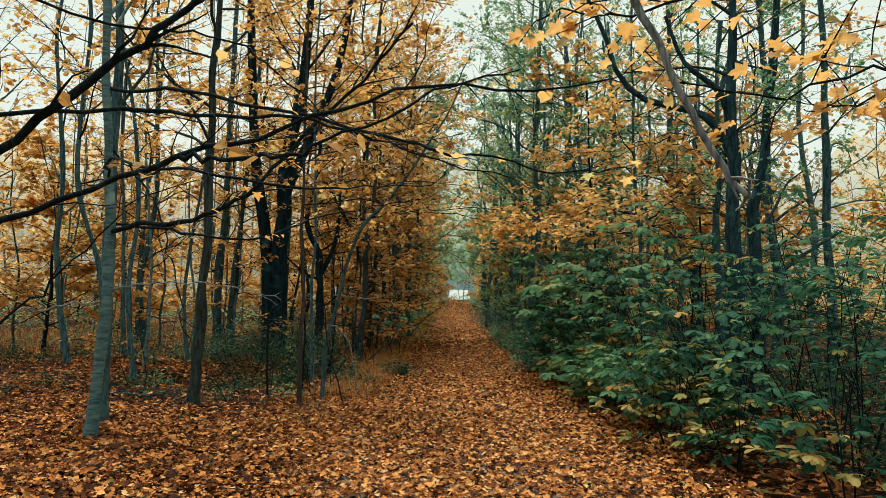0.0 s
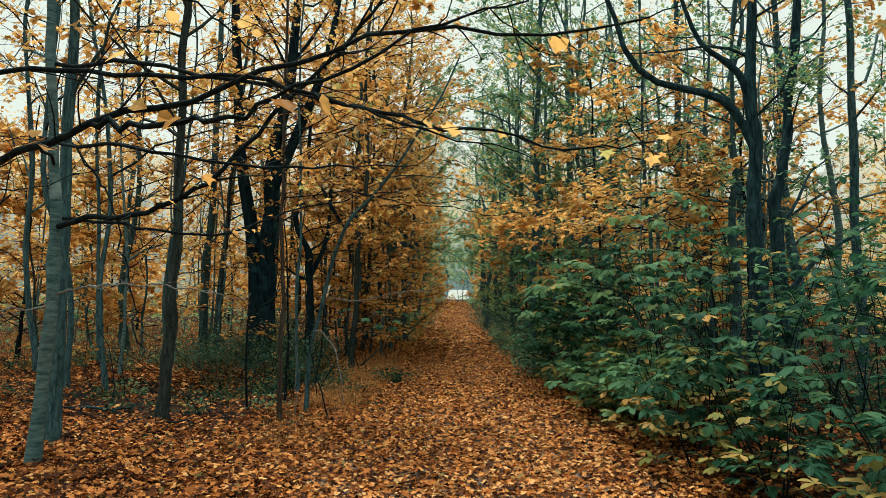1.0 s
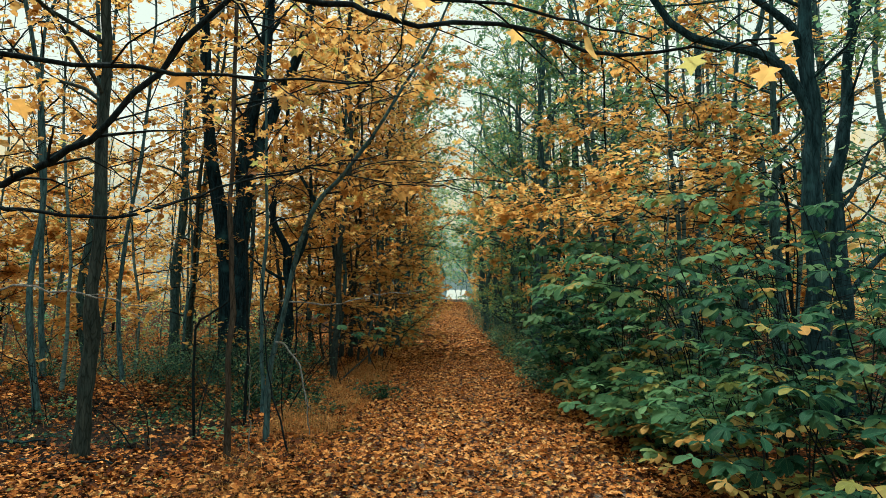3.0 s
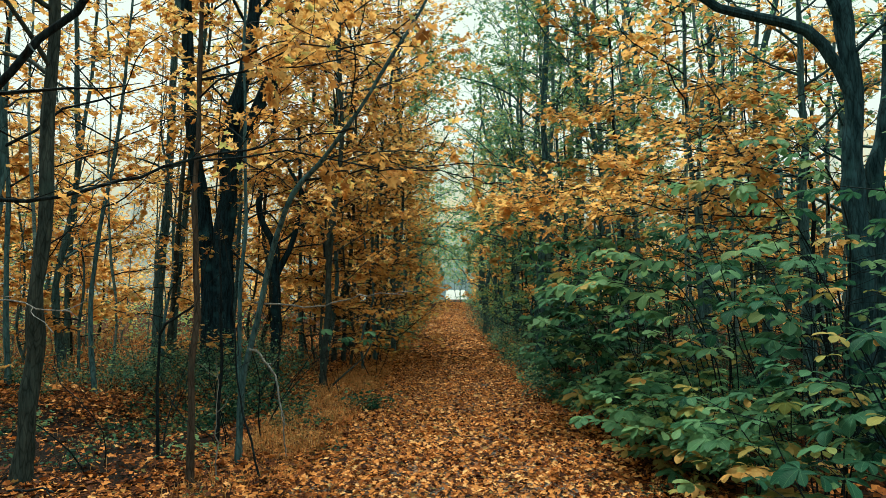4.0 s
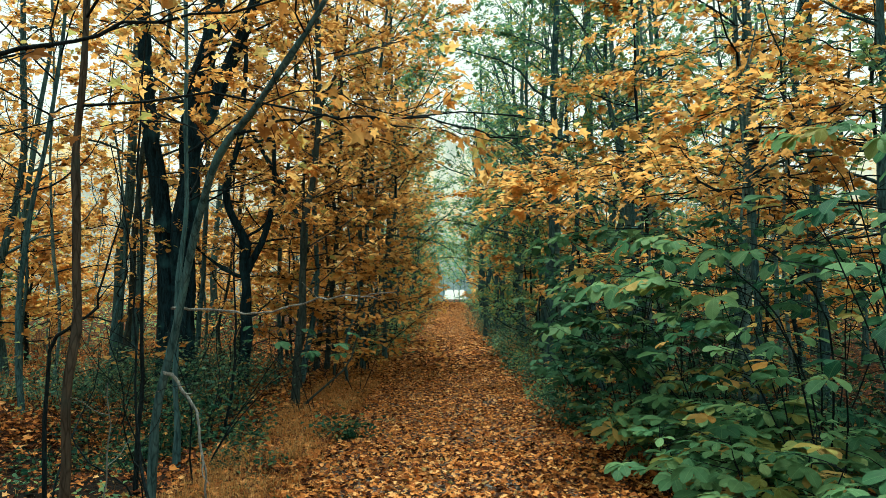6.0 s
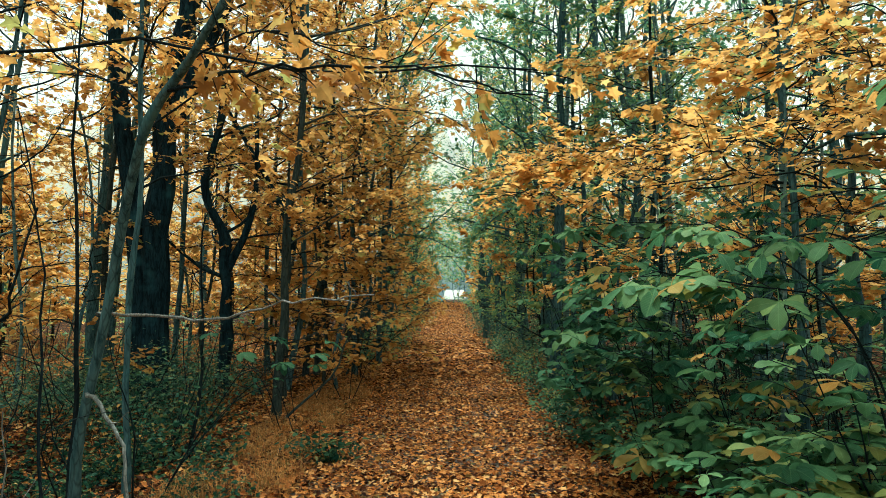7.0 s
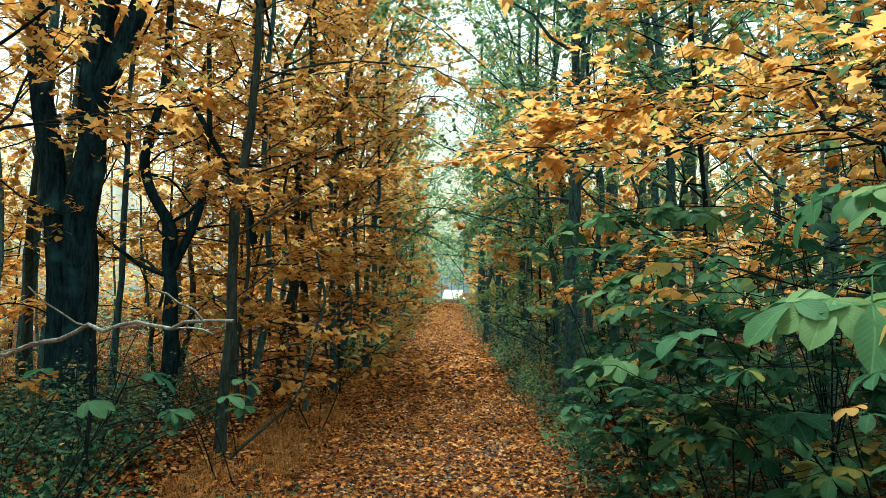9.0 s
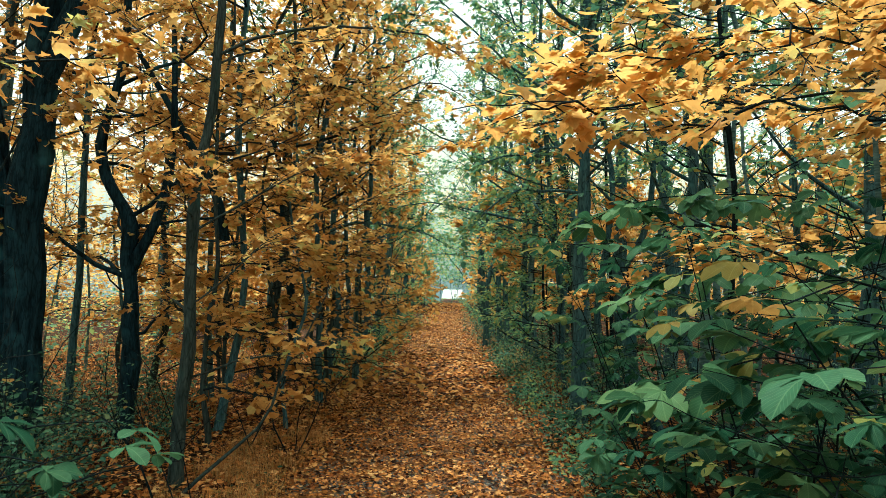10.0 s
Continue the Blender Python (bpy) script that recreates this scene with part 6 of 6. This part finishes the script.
def brush(x, y, h, n, seed):
    """A tangle of thin bare shoots."""
    rng = np.random.default_rng(seed)
    z0 = float(land(x, y))
    root = thing("brush", (x, y, z0), "tangle of thin dark bare shoots", "brush", "bare brushwood along the path")
    for k in range(n):
        a = rng.uniform(0, 6.28)
        ln = drift(rng, (rng.normal() * 0.2, rng.normal() * 0.2, -0.05), (math.cos(a) * 0.5, math.sin(a) * 0.5, 1), h * rng.uniform(0.6, 1.2), 9, 0.16, -0.03)
        r = rng.uniform(0.005, 0.011)
        limb, pieces, _, _ = limb_with_twigs(rng, ln, r, 0.003, 5, h * 0.3, 0, sides=5, level=False, fine=False)
        stem = part("shoot", mesh_of("shoot", limb[0], [limb[1]], [M_BARK_TWIG]), root)
        v, f = join(pieces)
        part("twigwork", mesh_of("twigwork", v, [f], [M_BARK_TWIG]), stem, kind="stuff")


for k, (x, y, h, n) in enumerate([(-2.5, 13.2, 2.2, 4), (-2.9, 15.6, 2.4, 5), (-2.0, 17.0, 1.8, 4), (-1.9, 19.4, 1.8, 5), (-3.4, 12.4, 2.0, 3), (-2.3, 22.6, 2.2, 5), (-5.2, 12.6, 2.5, 3), (-2.2, 26.0, 2.4, 5), (-4.1, 16.2, 2.6, 4), (3.6, 16.6, 2.4, 5), (5.0, 13.0, 2.6, 5), (6.4, 12.0, 2.6, 4), (2.9, 21.5, 2.4, 5)]):
    brush(x, y, h, n, 640 + k)

# ---------------------------------------------------------------- fallen leaves
def fallen(x0, x1, y0, y1, per_m2, size, seed, blade, label, follow=True, lift=0.03, bare=False, mat=M_LITTER):
    rng = np.random.default_rng(seed)
    n = int((x1 - x0) * (y1 - y0) * per_m2)
    x, y = rng.uniform(x0, x1, n), rng.uniform(y0, y1, n)
    if follow:
        x = x + path_x(y)
    if bare:
        thin = np.exp(-((np.abs(x - path_x(y) - 0.25) - 0.0) / 0.35) ** 2) * (0.5 + 0.5 * np.sin(y * 1.9 + 2 * np.sin(x * 4.0)))
        keep = rng.uniform(size=n) > 0.2 * thin
        x, y = x[keep], y[keep]
        n = len(x)
    bare_earth = 1.1 * np.exp(-(((x + 5.4) / 2.2) ** 2 + ((y - 13.9) / 1.9) ** 2)) + 0.7 * np.exp(-(((x + 3.3) / 0.9) ** 2 + ((y - 15.6) / 1.2) ** 2)) + 0.75 * np.exp(-(((x + 4.0) / 1.5) ** 2 + ((y - 12.9) / 1.3) ** 2))
    keep = rng.uniform(size=n) > np.minimum(0.82, 0.88 * bare_earth)
    x, y = x[keep], y[keep]
    n = len(x)
    # drifts thin out unevenly towards their outer edges
    outer = y - y0 if follow else np.minimum(y - y0, x - x0 if x1 < 0 else x1 - x if x0 > 0 else np.minimum(x - x0, x1 - x))
    reach = outer / 1.8 + 0.35 * np.sin(x * 1.7 + y * 0.9) + 0.25 * np.sin(y * 2.9 - x * 1.1)
    keep = np.random.default_rng(seed + 5000).uniform(size=n) < reach
    x, y = x[keep], y[keep]
    n = len(x)
    az = rng.uniform(0, 6.28, n)
    pos = np.stack([x, y, land(x, y) + 0.016 + rng.uniform(0, lift, n)], -1)
    way = np.stack([np.cos(az), np.sin(az), rng.normal(size=n) * 0.22], -1)
    v, f = scatter(rng, pos, way, size * rng.uniform(0.6, 1.25, n), 0.3, blade)
    tagged(new("fallen_leaves", mesh_of("fallen_leaves", v, [f], [mat], False)), label, "leaves", kind="stuff")


fallen(-1.8, 2.2, 13.8, 24, 460, 0.054, 712, CLUMP, "orange and brown fallen maple leaves covering the path", bare=True)
fallen(-1.8, 2.2, 1.5, 15, 540, 0.051, 701, MAPLE_CURLED, "orange and brown fallen maple leaves covering the path", bare=True)
fallen(-1.8, 2.2, 1.5, 24, 90, 0.066, 702, MAPLE_FAIR, "tan and orange fallen leaves lying flat on the path", bare=True)
fallen(-1.8, 1.9, 22.8, 34, 200, 0.095, 703, MAPLE_MID, "orange and brown fallen maple leaves covering the path", bare=True)
fallen(-1.9, 1.7, 31, 70, 150, 0.1, 704, CLUMP, "brown fallen leaves on the far path")
fallen(-8.6, -1.3, 2.9, 11.2, 330, 0.056, 714, MAPLE_MID, "orange-brown fallen leaves under the trees", False, 0.05)
# The darker leaf colour carries shade for the floor under the trees.
fallen(-9.3, -1.25, 4, 17, 300, 0.06, 705, MAPLE_CURLED, "dark brown fallen leaves under the trees", False, 0.07, mat=M_LITTER_DARK)
fallen(-5.3, -1.3, 14.7, 25, 320, 0.07, 713, CLUMP, "orange fallen leaves lying under the young maples", False, 0.05)
fallen(-13.0, -1.8, 15, 34, 120, 0.095, 706, CLUMP, "orange and brown fallen leaves under the trees further off", False, 0.06)
fallen(2.0, 7.0, 4, 24, 80, 0.08, 707, MAPLE_CURLED, "brown fallen leaves under the bushes", False, 0.04, mat=M_LITTER_DARK)
fallen(-1.9, 2.3, 2.5, 26, 520, 0.034, 708, SCRAP, "crumbled scraps of brown leaves on the path", lift=0.022, mat=M_LITTER_DARK)
fallen(-8.0, -1.3, 5, 18, 260, 0.04, 709, SCRAP, "crumbled scraps of brown leaves under the trees", False, 0.05, mat=M_LITTER_DARK)
fallen(-1.9, 2.3, -8, 3.4, 300, 0.06, 710, CLUMP, "orange and brown fallen leaves covering the path")
fallen(-1.9, 1.7, 70, 112, 45, 0.19, 711, CLUMP, "brown fallen leaves on the far path")
fallen(-8.0, -1.6, 9.5, 17.5, 34, 0.085, 715, MAPLE_FAIR, "fresh orange maple leaves scattered over dark earth", False, 0.06)
fallen(-14.0, 9.0, -9, 17, 42, 0.085, 716, CLUMP, "thin cover of brown fallen leaves on the woodland floor", False, 0.03, mat=M_LITTER_DARK)
